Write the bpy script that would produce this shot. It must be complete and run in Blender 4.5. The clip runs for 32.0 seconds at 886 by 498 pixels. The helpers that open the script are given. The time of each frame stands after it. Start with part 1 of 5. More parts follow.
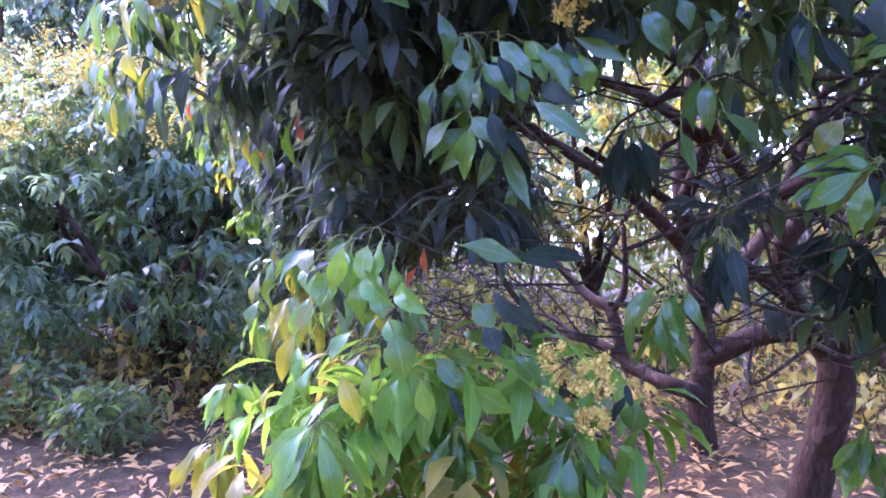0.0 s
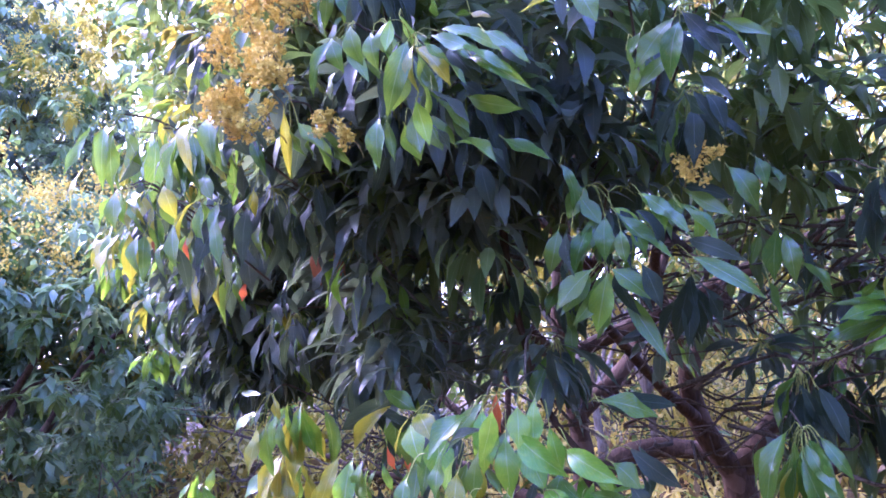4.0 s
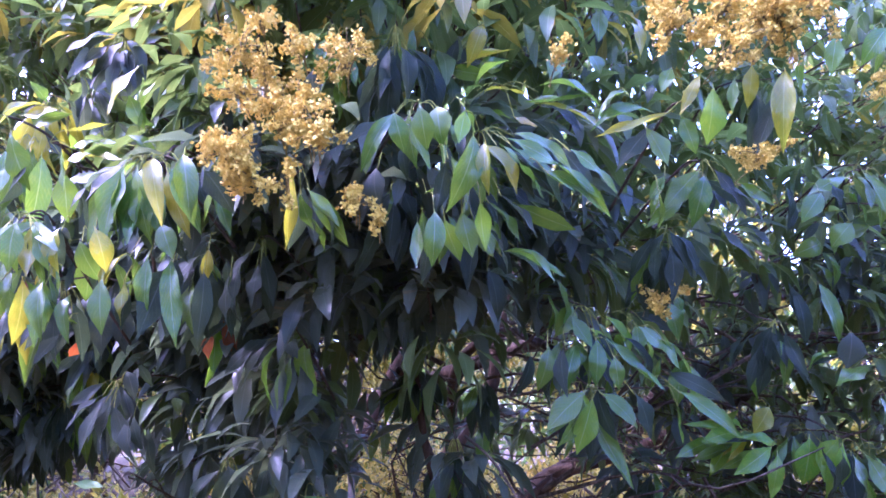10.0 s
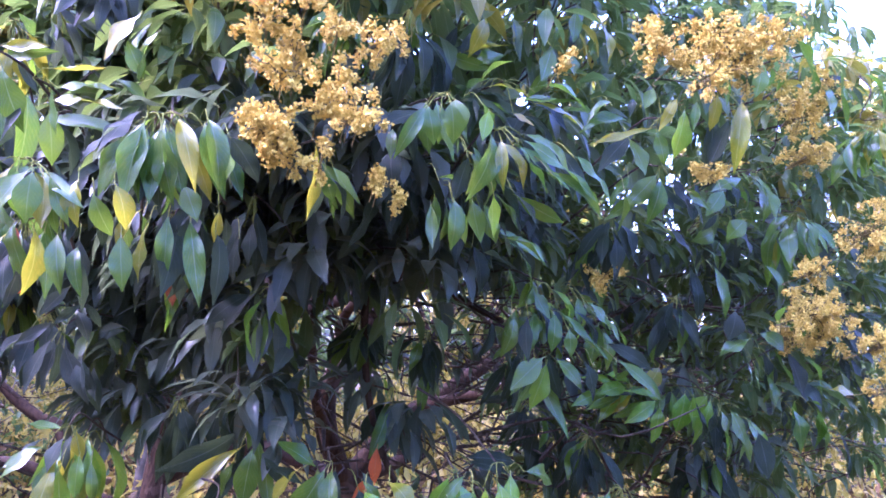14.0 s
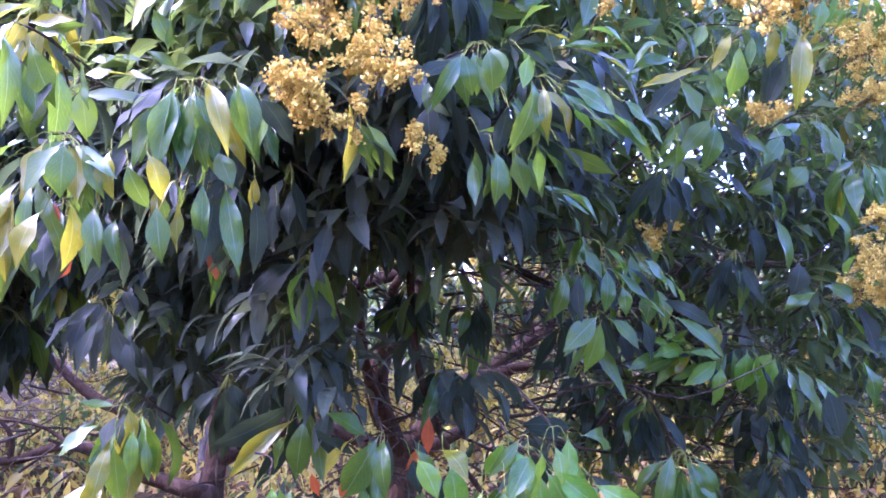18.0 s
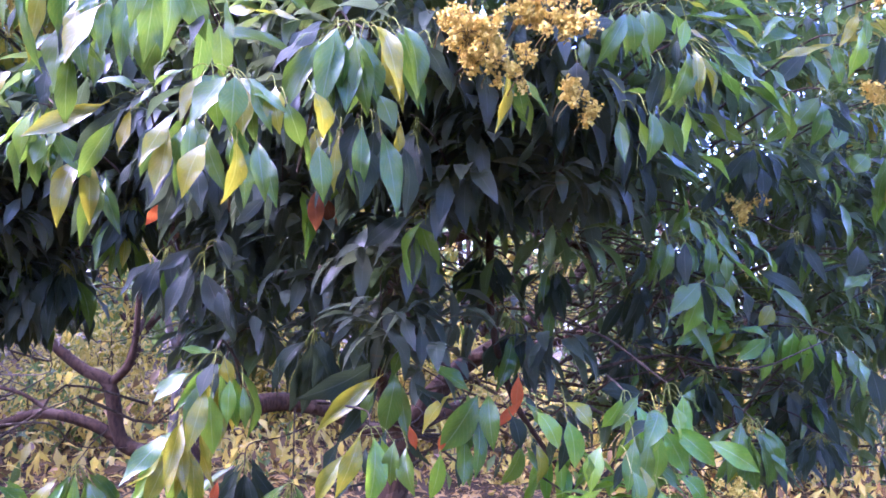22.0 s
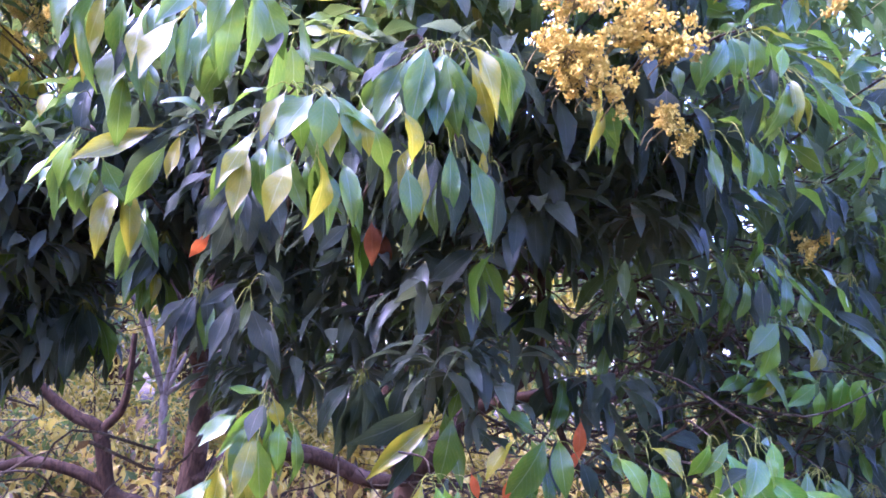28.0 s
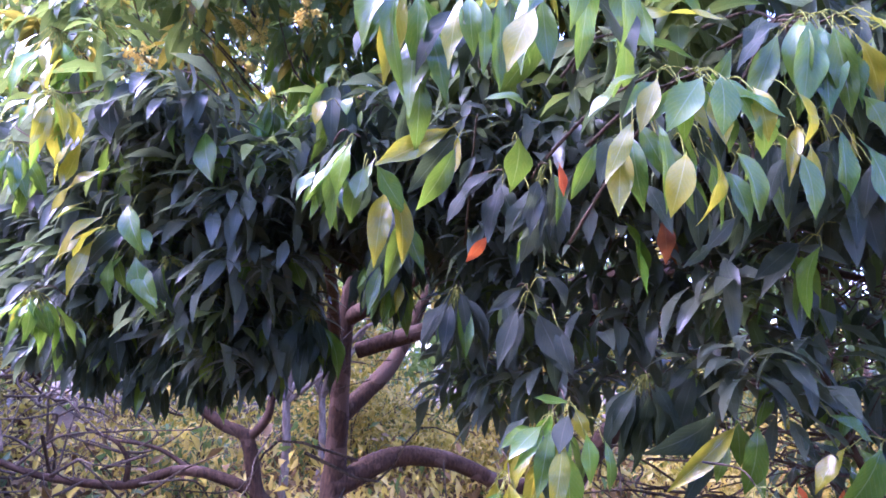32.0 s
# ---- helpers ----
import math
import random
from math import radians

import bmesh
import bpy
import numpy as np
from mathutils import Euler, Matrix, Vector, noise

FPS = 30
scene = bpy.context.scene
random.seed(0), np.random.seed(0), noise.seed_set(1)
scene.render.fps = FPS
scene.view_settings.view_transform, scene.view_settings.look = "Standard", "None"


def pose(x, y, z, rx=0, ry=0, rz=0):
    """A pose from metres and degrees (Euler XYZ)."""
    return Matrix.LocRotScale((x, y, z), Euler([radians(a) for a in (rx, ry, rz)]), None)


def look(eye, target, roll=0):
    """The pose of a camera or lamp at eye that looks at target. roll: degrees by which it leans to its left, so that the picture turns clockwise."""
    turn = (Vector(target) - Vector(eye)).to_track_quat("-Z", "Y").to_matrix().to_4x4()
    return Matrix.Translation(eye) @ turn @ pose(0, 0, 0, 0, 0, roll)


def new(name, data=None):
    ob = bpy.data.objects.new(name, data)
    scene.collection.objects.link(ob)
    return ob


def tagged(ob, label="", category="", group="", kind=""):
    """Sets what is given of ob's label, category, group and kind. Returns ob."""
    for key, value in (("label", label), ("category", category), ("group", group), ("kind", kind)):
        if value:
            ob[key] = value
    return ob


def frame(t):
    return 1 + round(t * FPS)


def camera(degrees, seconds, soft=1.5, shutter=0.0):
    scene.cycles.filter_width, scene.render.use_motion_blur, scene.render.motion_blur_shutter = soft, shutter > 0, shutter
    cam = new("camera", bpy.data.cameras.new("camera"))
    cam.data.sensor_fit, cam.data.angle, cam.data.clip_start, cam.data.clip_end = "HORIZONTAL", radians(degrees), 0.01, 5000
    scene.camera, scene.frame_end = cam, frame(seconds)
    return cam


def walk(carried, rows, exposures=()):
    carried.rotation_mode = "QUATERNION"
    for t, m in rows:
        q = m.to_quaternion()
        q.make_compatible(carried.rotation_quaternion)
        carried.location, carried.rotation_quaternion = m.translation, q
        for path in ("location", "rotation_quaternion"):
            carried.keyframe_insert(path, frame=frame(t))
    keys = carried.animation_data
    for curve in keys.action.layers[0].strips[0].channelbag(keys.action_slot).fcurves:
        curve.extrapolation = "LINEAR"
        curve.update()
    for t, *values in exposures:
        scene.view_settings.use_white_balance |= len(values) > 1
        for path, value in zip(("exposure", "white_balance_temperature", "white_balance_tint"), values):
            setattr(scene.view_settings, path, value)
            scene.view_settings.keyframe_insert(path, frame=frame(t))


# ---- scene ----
cam = camera(61.7, 32.0, soft=1.7)
METRES, EYE, TILT, LEAN, TURN = 3.6, 1.55, 0.0, 0.0, 0.0
ROWS = [
    (0.0, 0.0, 0.0, 0.0, -0.0, 0.0, -0.0),
    (0.5, -0.0168, 0.0157, 0.0032, -1.46, 1.36, 1.0),
    (1.0, -0.0486, 0.033, 0.0059, -2.2, 3.26, 0.43),
    (1.5, -0.0652, 0.0361, 0.0074, -2.27, 4.73, -0.19),
    (2.0, -0.0894, 0.0459, 0.0105, -7.99, 5.63, 0.81),
    (2.5, -0.131, 0.0433, 0.011, -12.33, 6.47, 1.46),
    (3.0, -0.1513, 0.0417, 0.0159, -14.24, 8.07, 1.22),
    (3.5, -0.1578, 0.0403, 0.0208, -14.84, 8.9, 1.75),
    (5.5, -0.1984, 0.106, 0.0264, -17.93, 8.58, 1.69),
    (6.0, -0.2005, 0.1312, 0.0287, -20.85, 8.57, 1.48),
    (6.5, -0.2013, 0.1437, 0.0262, -23.42, 7.71, 0.82),
    (7.0, -0.2223, 0.1473, 0.0279, -27.93, 8.96, 1.7),
    (7.5, -0.249, 0.1455, 0.0297, -31.65, 10.18, 1.14),
    (8.0, -0.2727, 0.1392, 0.0316, -34.89, 11.17, -0.01),
    (8.5, -0.2821, 0.1371, 0.0374, -35.44, 12.83, -0.33),
    (9.0, -0.2871, 0.1409, 0.046, -37.62, 12.91, -1.19),
    (9.5, -0.2955, 0.1452, 0.0496, -39.53, 11.89, -2.27),
    (10.0, -0.3002, 0.1403, 0.052, -40.53, 12.95, -2.06),
    (10.5, -0.3003, 0.1408, 0.052, -41.64, 12.46, -2.41),
    (11.0, -0.3027, 0.137, 0.0515, -40.94, 12.11, -1.43),
    (11.5, -0.3213, 0.1261, 0.0546, -42.54, 11.05, -1.87),
    (12.0, -0.3318, 0.1195, 0.0697, -42.86, 8.42, -1.65),
    (12.5, -0.3318, 0.1266, 0.0752, -44.32, 7.6, -2.29),
    (13.0, -0.3531, 0.1529, 0.0717, -47.73, 7.91, -1.79),
    (13.5, -0.3713, 0.1676, 0.0687, -51.28, 8.76, -2.41),
    (14.0, -0.386, 0.1743, 0.0667, -53.88, 8.02, -4.38),
    (14.5, -0.3923, 0.1812, 0.067, -55.04, 7.02, -4.32),
    (16.5, -0.3937, 0.1929, 0.0602, -56.41, 6.34, -4.79),
    (17.0, -0.3849, 0.1907, 0.0611, -54.85, 6.73, -3.86),
    (17.5, -0.3774, 0.1847, 0.0617, -52.42, 7.21, -2.91),
    (18.0, -0.3721, 0.1829, 0.0597, -49.98, 6.04, -2.21),
    (18.5, -0.3682, 0.1809, 0.0577, -47.11, 5.79, -1.31),
    (19.0, -0.3612, 0.1907, 0.0478, -45.59, 4.23, -1.85),
    (19.5, -0.3633, 0.1924, 0.0424, -45.61, 4.07, -1.88),
    (20.0, -0.3734, 0.2053, 0.0389, -48.26, 4.53, -1.4),
    (20.5, -0.3876, 0.2267, 0.0377, -51.99, 5.43, -2.92),
    (21.0, -0.4065, 0.241, 0.0364, -54.4, 6.09, -4.3),
    (21.5, -0.4225, 0.2482, 0.0363, -54.39, 6.19, -4.53),
    (22.0, -0.4315, 0.2528, 0.0347, -54.06, 5.57, -4.5),
    (22.5, -0.4274, 0.2518, 0.033, -53.64, 5.25, -3.75),
    (23.0, -0.4349, 0.2566, 0.0328, -52.92, 5.85, -4.95),
    (23.5, -0.4369, 0.2597, 0.0312, -51.54, 4.95, -4.53),
    (24.0, -0.4307, 0.2518, 0.035, -49.81, 4.91, -2.09),
    (24.5, -0.418, 0.2571, 0.0322, -49.53, 4.52, -1.73),
    (25.0, -0.3969, 0.2666, 0.0303, -48.26, 4.02, -2.65),
    (25.5, -0.3824, 0.2679, 0.0311, -46.99, 5.69, -3.86),
    (27.5, -0.4237, 0.3047, 0.024, -51.04, 6.86, -3.92),
    (28.0, -0.4413, 0.3048, 0.0259, -55.68, 9.39, -4.91),
    (28.5, -0.4596, 0.3101, 0.0266, -56.72, 11.08, -4.79),
    (29.0, -0.4728, 0.3187, 0.0235, -56.49, 10.78, -4.34),
    (29.5, -0.4818, 0.3197, 0.0227, -55.14, 10.5, -3.89),
    (30.0, -0.491, 0.3302, 0.0231, -53.82, 9.76, -6.56),
    (30.5, -0.4927, 0.3337, 0.0214, -52.49, 9.55, -5.31),
    (31.0, -0.4942, 0.3549, 0.0179, -51.06, 9.09, -5.06),
    (31.5, -0.4961, 0.3858, 0.0197, -51.39, 9.5, -5.36),
    (32.0, -0.4987, 0.4187, 0.0197, -50.11, 9.07, -3.56),
]
EXPOSURES = [(0.0, 4.28, 4620, 67), (7.0, 4.38, 4630, 67), (13.0, 4.26, 4620, 67), (20.0, 4.38, 4650, 67), (28.0, 4.40, 4670, 66), (32.0, 4.26, 4690, 66)]
walk(cam, [(t, pose(0, 0, EYE, TILT, LEAN, TURN) @ pose(METRES * x, METRES * y, METRES * z, 90 + pitch, roll, yaw)) for t, x, y, z, yaw, pitch, roll in ROWS], EXPOSURES)

# ---- light ----
world = bpy.data.worlds.new("sky")
scene.world = world
world.use_nodes = True
wn = world.node_tree.nodes
sky = wn.new("ShaderNodeTexSky")
sky.sky_type, sky.sun_disc = "NISHITA", False
SUN_FROM = Vector((-0.64, 0.68, 0.92)).normalized()
sky.sun_elevation = math.asin(SUN_FROM.z)
sky.sun_rotation = math.atan2(SUN_FROM.x, SUN_FROM.y)
sky.dust_density, sky.air_density = 3.0, 1.2
wn["Background"].inputs["Strength"].default_value = 0.15
world.node_tree.links.new(sky.outputs[0], wn["Background"].inputs[0])
sun = new("sun", bpy.data.lights.new("sun", "SUN"))
sun.data.energy, sun.data.angle, sun.data.color = 0.27, radians(14), (1.0, 0.94, 0.84)
sun.matrix_world = look((0, 0, 0), -SUN_FROM)


# ---- materials ----
def nodes(name):
    m = bpy.data.materials.new(name)
    m.use_nodes = True
    nt = m.node_tree
    return m, nt, nt.nodes["Principled BSDF"], nt.nodes["Material Output"]


def math_node(nt, op, a, b):
    n = nt.nodes.new("ShaderNodeMath")
    n.operation = op
    for i, v in enumerate((a, b)):
        if hasattr(v, "is_output"):
            nt.links.new(v, n.inputs[i])
        else:
            n.inputs[i].default_value = v
    return n.outputs[0]


def mix_colour(nt, fac, a, b, blend="MIX"):
    n = nt.nodes.new("ShaderNodeMix")
    n.data_type, n.blend_type = "RGBA", blend
    for sock, v in ((n.inputs[0], fac), (n.inputs[6], a), (n.inputs[7], b)):
        if hasattr(v, "is_output"):
            nt.links.new(v, sock)
        else:
            sock.default_value = v if not isinstance(v, tuple) else (*v, 1)
    return n.outputs[2]


def noise_node(nt, scale, detail=4.0, vector=None):
    n = nt.nodes.new("ShaderNodeTexNoise")
    n.inputs["Scale"].default_value, n.inputs["Detail"].default_value = scale, detail
    if vector:
        nt.links.new(vector, n.inputs["Vector"])
    return n.outputs[0]


def leaf_material(name, colour, other, vein, island=False, gloss=0.30, glow=0.47, coat=0.3, spec=0.55):
    """A leathery leaf: pale midrib and side veins from its UVs, spots, gloss above, light through the blade."""
    m, nt, bsdf, out = nodes(name)
    uv = nt.nodes.new("ShaderNodeUVMap").outputs[0]
    sep = nt.nodes.new("ShaderNodeSeparateXYZ")
    nt.links.new(uv, sep.inputs[0])
    u, v = sep.outputs[0], sep.outputs[1]
    rnd = (nt.nodes.new("ShaderNodeNewGeometry").outputs["Random Per Island"] if island
           else nt.nodes.new("ShaderNodeObjectInfo").outputs["Random"])
    side = math_node(nt, "ABSOLUTE", math_node(nt, "SUBTRACT", u, 0.5), 0.0)
    rib = math_node(nt, "LESS_THAN", side, 0.022)
    stripes = math_node(nt, "SINE", math_node(nt, "ADD", math_node(nt, "MULTIPLY", v, 75.0), math_node(nt, "MULTIPLY", side, -42.0)), 0.0)
    stripes = math_node(nt, "GREATER_THAN", stripes, 0.86)
    blotch = noise_node(nt, 14.0)
    col = mix_colour(nt, rnd, colour, other)
    patch = noise_node(nt, 9.0, 1.0)
    ramp = nt.nodes.new("ShaderNodeValToRGB")
    ramp.color_ramp.elements[0].position, ramp.color_ramp.elements[1].position = 0.50, 0.68
    nt.links.new(patch, ramp.inputs[0])
    col = mix_colour(nt, math_node(nt, "MULTIPLY", ramp.outputs[0], 0.55), col, tuple(min(1, c * k) for c, k in zip(other, (1.45, 1.2, 0.8))))
    col = mix_colour(nt, math_node(nt, "MULTIPLY", blotch, 0.5), col, tuple(c * 0.55 for c in colour))
    col = mix_colour(nt, math_node(nt, "MULTIPLY", stripes, 0.16), col, vein)
    col = mix_colour(nt, math_node(nt, "MULTIPLY", rib, 0.6), col, vein)
    col = mix_colour(nt, math_node(nt, "MULTIPLY", math_node(nt, "LESS_THAN", v, 0.105), 0.8), col, tuple(min(1, c * k) for c, k in zip(vein, (1.3, 1.1, 0.6))))
    spot = math_node(nt, "GREATER_THAN", noise_node(nt, 90.0, 2.0), 0.70)
    col = mix_colour(nt, math_node(nt, "MULTIPLY", spot, 0.5), col, (0.16, 0.10, 0.03))
    nt.links.new(col, bsdf.inputs["Base Color"])
    bsdf.inputs["Specular IOR Level"].default_value = 0.22 if island else spec
    bsdf.inputs["Coat Weight"].default_value, bsdf.inputs["Coat Roughness"].default_value = (0.0 if island else coat), 0.2
    rough = math_node(nt, "ADD", math_node(nt, "MULTIPLY", noise_node(nt, 40.0), 0.22), gloss - 0.11)
    nt.links.new(rough, bsdf.inputs["Roughness"])
    bump = nt.nodes.new("ShaderNodeBump")
    bump.inputs["Strength"].default_value, bump.inputs["Distance"].default_value = 0.35, 0.002
    nt.links.new(math_node(nt, "ADD", math_node(nt, "MULTIPLY", stripes, -0.5), noise_node(nt, 60.0)), bump.inputs["Height"])
    nt.links.new(bump.outputs[0], bsdf.inputs["Normal"])
    back = nt.nodes.new("ShaderNodeBsdfTranslucent")
    warm = mix_colour(nt, 0.55, col, tuple(min(1, c * k) for c, k in zip(other, (1.9, 1.9, 0.9))))
    nt.links.new(warm, back.inputs[0])
    mix = nt.nodes.new("ShaderNodeMixShader")
    mix.inputs[0].default_value = glow
    nt.links.new(bsdf.outputs[0], mix.inputs[1])
    nt.links.new(back.outputs[0], mix.inputs[2])
    nt.links.new(mix.outputs[0], out.inputs[0])
    return m


def bark_material(name, dark, light, scale=18.0):
    m, nt, bsdf, _ = nodes(name)
    co = nt.nodes.new("ShaderNodeTexCoord").outputs["Object"]
    mp = nt.nodes.new("ShaderNodeMapping")
    mp.inputs["Scale"].default_value = (1, 1, 0.35)
    nt.links.new(co, mp.inputs[0])
    fine, broad = noise_node(nt, scale * 3, 8, mp.outputs[0]), noise_node(nt, scale / 5, 3, co)
    col = mix_colour(nt, math_node(nt, "MULTIPLY", math_node(nt, "SUBTRACT", fine, 0.34), 3.0), dark, light)
    col = mix_colour(nt, math_node(nt, "GREATER_THAN", broad, 0.58), col, tuple(c * 1.15 + 0.008 for c in light))
    nt.links.new(col, bsdf.inputs["Base Color"])
    bsdf.inputs["Roughness"].default_value, bsdf.inputs["Specular IOR Level"].default_value = 0.85, 0.12
    bump = nt.nodes.new("ShaderNodeBump")
    bump.inputs["Strength"].default_value, bump.inputs["Distance"].default_value = 0.8, 0.012
    nt.links.new(fine, bump.inputs["Height"])
    nt.links.new(bump.outputs[0], bsdf.inputs["Normal"])
    return m


TONES = {  # colour, other, vein
    "g": ((0.050, 0.135, 0.014), (0.118, 0.184, 0.014), (0.24, 0.30, 0.12)),
    # b: fresh green, lightened to stand in for light on the leaves
    "b": ((0.090, 0.250, 0.015), (0.200, 0.310, 0.015), (0.34, 0.40, 0.14)),
    "y": ((0.165, 0.198, 0.009), (0.290, 0.262, 0.009), (0.44, 0.42, 0.10)),
    # d and p: leaf colour darkened to stand in for shade
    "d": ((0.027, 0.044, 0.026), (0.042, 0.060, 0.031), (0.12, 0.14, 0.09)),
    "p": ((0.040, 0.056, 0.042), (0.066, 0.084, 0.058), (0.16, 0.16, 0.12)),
    # h: paler and bluer, distance haze put into the leaf colour
    "h": ((0.120, 0.185, 0.110), (0.190, 0.245, 0.130), (0.24, 0.30, 0.19)),
    "w": ((0.300, 0.260, 0.050), (0.460, 0.350, 0.080), (0.50, 0.40, 0.12)),
    # n: the dead red leaf r, darkened to stand in for shade
    "n": ((0.150, 0.048, 0.020), (0.220, 0.080, 0.030), (0.24, 0.13, 0.06)),
    "r": ((0.480, 0.085, 0.020), (0.560, 0.140, 0.030), (0.50, 0.22, 0.08)),
}
INNER = {  # inside the crown: d lightened to stand in for light in deep gaps; g, y duller
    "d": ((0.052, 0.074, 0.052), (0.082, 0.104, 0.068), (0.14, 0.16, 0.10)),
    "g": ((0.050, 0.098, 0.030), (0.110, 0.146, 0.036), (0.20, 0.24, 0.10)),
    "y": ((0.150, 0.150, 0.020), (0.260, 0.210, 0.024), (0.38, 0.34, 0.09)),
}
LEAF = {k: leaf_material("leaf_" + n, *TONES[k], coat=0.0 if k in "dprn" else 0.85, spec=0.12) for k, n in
        (("g", "green"), ("b", "lit_fresh_green"), ("y", "yellow_green"), ("d", "shaded_green"), ("p", "shaded_grey_green"), ("r", "dead_red"), ("n", "shaded_dead_red"), ("w", "pale_yellow"))}
FILL = {k: leaf_material("foliage_" + n, *INNER.get(k, TONES[k]), island=True, glow=0.47) for k, n in (("g", "green"), ("y", "yellow_green"), ("d", "shaded_green"), ("b", "lit_fresh_green"), ("h", "hazy_blue_green"), ("w", "dry_yellow"))}
BARK = bark_material("red_brown_bark", (0.027, 0.015, 0.0075), (0.064, 0.036, 0.017))
PALE_BARK = bark_material("pale_grey_bark", (0.10, 0.075, 0.050), (0.21, 0.165, 0.12), 10)
TWIG = bark_material("twig_bark", (0.040, 0.029, 0.016), (0.098, 0.070, 0.038), 60)


PETIOLE = bark_material("petiole_green", (0.13, 0.16, 0.025), (0.27, 0.27, 0.045), 60)


def flower_material():
    m, nt, bsdf, _ = nodes("panicle_flower")
    rnd = nt.nodes.new("ShaderNodeNewGeometry").outputs["Random Per Island"]
    col = mix_colour(nt, rnd, (0.53, 0.375, 0.024), (0.82, 0.62, 0.072))
    nt.links.new(mix_colour(nt, math_node(nt, "MULTIPLY", noise_node(nt, 120.0), 0.4), col, (0.36, 0.25, 0.04)), bsdf.inputs["Base Color"])
    bsdf.inputs["Roughness"].default_value = 0.7
    return m


def ground_material():
    m, nt, bsdf, _ = nodes("orchard_floor")
    co = nt.nodes.new("ShaderNodeTexCoord").outputs["Object"]
    a, b, c = noise_node(nt, 0.45, 5, co), noise_node(nt, 6.0, 8, co), noise_node(nt, 45.0, 6, co)
    col = mix_colour(nt, c, (0.026, 0.018, 0.009), (0.066, 0.043, 0.020))
    col = mix_colour(nt, math_node(nt, "GREATER_THAN", b, 0.56), col, (0.078, 0.047, 0.020))
    ramp = nt.nodes.new("ShaderNodeValToRGB")
    ramp.color_ramp.elements[0].position, ramp.color_ramp.elements[1].position = 0.48, 0.62
    nt.links.new(a, ramp.inputs[0])
    col = mix_colour(nt, math_node(nt, "MULTIPLY", ramp.outputs[0], 0.5), col, (0.10, 0.078, 0.032))
    nt.links.new(col, bsdf.inputs["Base Color"])
    bsdf.inputs["Roughness"].default_value, bsdf.inputs["Specular IOR Level"].default_value = 0.95, 0.08
    bump = nt.nodes.new("ShaderNodeBump")
    bump.inputs["Strength"].default_value, bump.inputs["Distance"].default_value = 1.0, 0.03
    nt.links.new(c, bump.inputs["Height"])
    nt.links.new(bump.outputs[0], bsdf.inputs["Normal"])
    return m


FLOWER, GROUND = flower_material(), ground_material()
LITTER = leaf_material("fallen_leaf", (0.090, 0.052, 0.016), (0.175, 0.106, 0.030), (0.22, 0.15, 0.05), island=True, gloss=0.6, glow=0.1)


# ---- mesh helpers ----
def thing(name, label, category, at=(0, 0, 0), group="", kind=""):
    ob = tagged(new(name), label, category, group, kind)
    ob.location = at
    return ob


def link(name, me, parent, label="", kind=""):
    ob = tagged(new(name, me), label, "", "", kind)
    ob.parent = parent
    return ob


def mesh(name, verts, faces, material, smooth=True, uvs=None):
    """A mesh from arrays; faces all quads; uvs one per vertex."""
    me = bpy.data.meshes.new(name)
    verts, faces = np.asarray(verts, dtype=np.float32), np.asarray(faces, dtype=np.int32)
    me.vertices.add(len(verts))
    me.vertices.foreach_set("co", verts.ravel())
    k = faces.shape[1]
    me.loops.add(faces.size)
    me.loops.foreach_set("vertex_index", faces.ravel())
    me.polygons.add(len(faces))
    me.polygons.foreach_set("loop_start", np.arange(len(faces), dtype=np.int32) * k)
    me.polygons.foreach_set("use_smooth", np.full(len(faces), smooth))
    if uvs is not None:
        layer = me.uv_layers.new(name="UVMap")
        layer.data.foreach_set("uv", np.asarray(uvs, dtype=np.float32)[faces.ravel()].ravel())
    me.update(calc_edges=True)
    me.validate()
    me.materials.append(material)
    return me


def leaf_shape(rows, curl, fold, wave, seed, half=0.13):
    """A lanceolate blade one unit long from its stalk to its drawn-out tip, chord along +y, upper side +z."""
    rng = np.random.default_rng(seed)
    v, uv, heading, y, z = [], [], curl * 0.62, 0.0, 0.0
    for i in range(rows + 1):
        s = i / rows
        blade = max(0.0, (s - 0.10) / 0.90)
        w = half * (math.sin(math.pi * blade ** 0.94) ** 1.08 * (1 - 0.35 * blade ** 5) if 0 < blade < 1 else 0.0) + 0.005
        for side in (-1, 0, 1):
            wob = wave * math.sin(s * 11 + seed + side) * (side != 0) * w
            v.append((side * w * math.cos(fold), y, z + abs(side) * w * math.sin(fold) + wob + rng.normal(0, 0.002)))
            uv.append((0.5 + side * 0.5, s))
        y += math.cos(heading) / rows
        z += math.sin(heading) / rows
        heading -= curl / rows * (1.7 - 1.4 * s)
    f = [(3 * i + k, 3 * i + k + 1, 3 * i + k + 4, 3 * i + k + 3) for i in range(rows) for k in (0, 1)]
    v = np.array(v)
    return v / v[-2, 1], np.array(f), np.array(uv)


def spread_leaves(base, along, up, size, shape):
    """Many leaves in one array: base points, chords, upper sides, lengths."""
    v, f, uv = shape
    side = np.cross(along, up)
    side /= np.linalg.norm(side, axis=1)[:, None] + 1e-9
    top = np.cross(side, along)
    co = base[:, None] + size[:, None, None] * (v[None, :, 0:1] * side[:, None] + v[None, :, 1:2] * along[:, None] + v[None, :, 2:3] * top[:, None])
    faces = (f[None] + (np.arange(len(base)) * len(v))[:, None, None]).reshape(-1, 4)
    return co.reshape(-1, 3), faces, np.tile(uv, (len(base), 1))


def joined(parts):
    vs, fs, us, n = [], [], [], 0
    for v, f, u in parts:
        vs.append(v), fs.append(f + n), us.append(u)
        n += len(v)
    return np.concatenate(vs), np.concatenate(fs), np.concatenate(us)


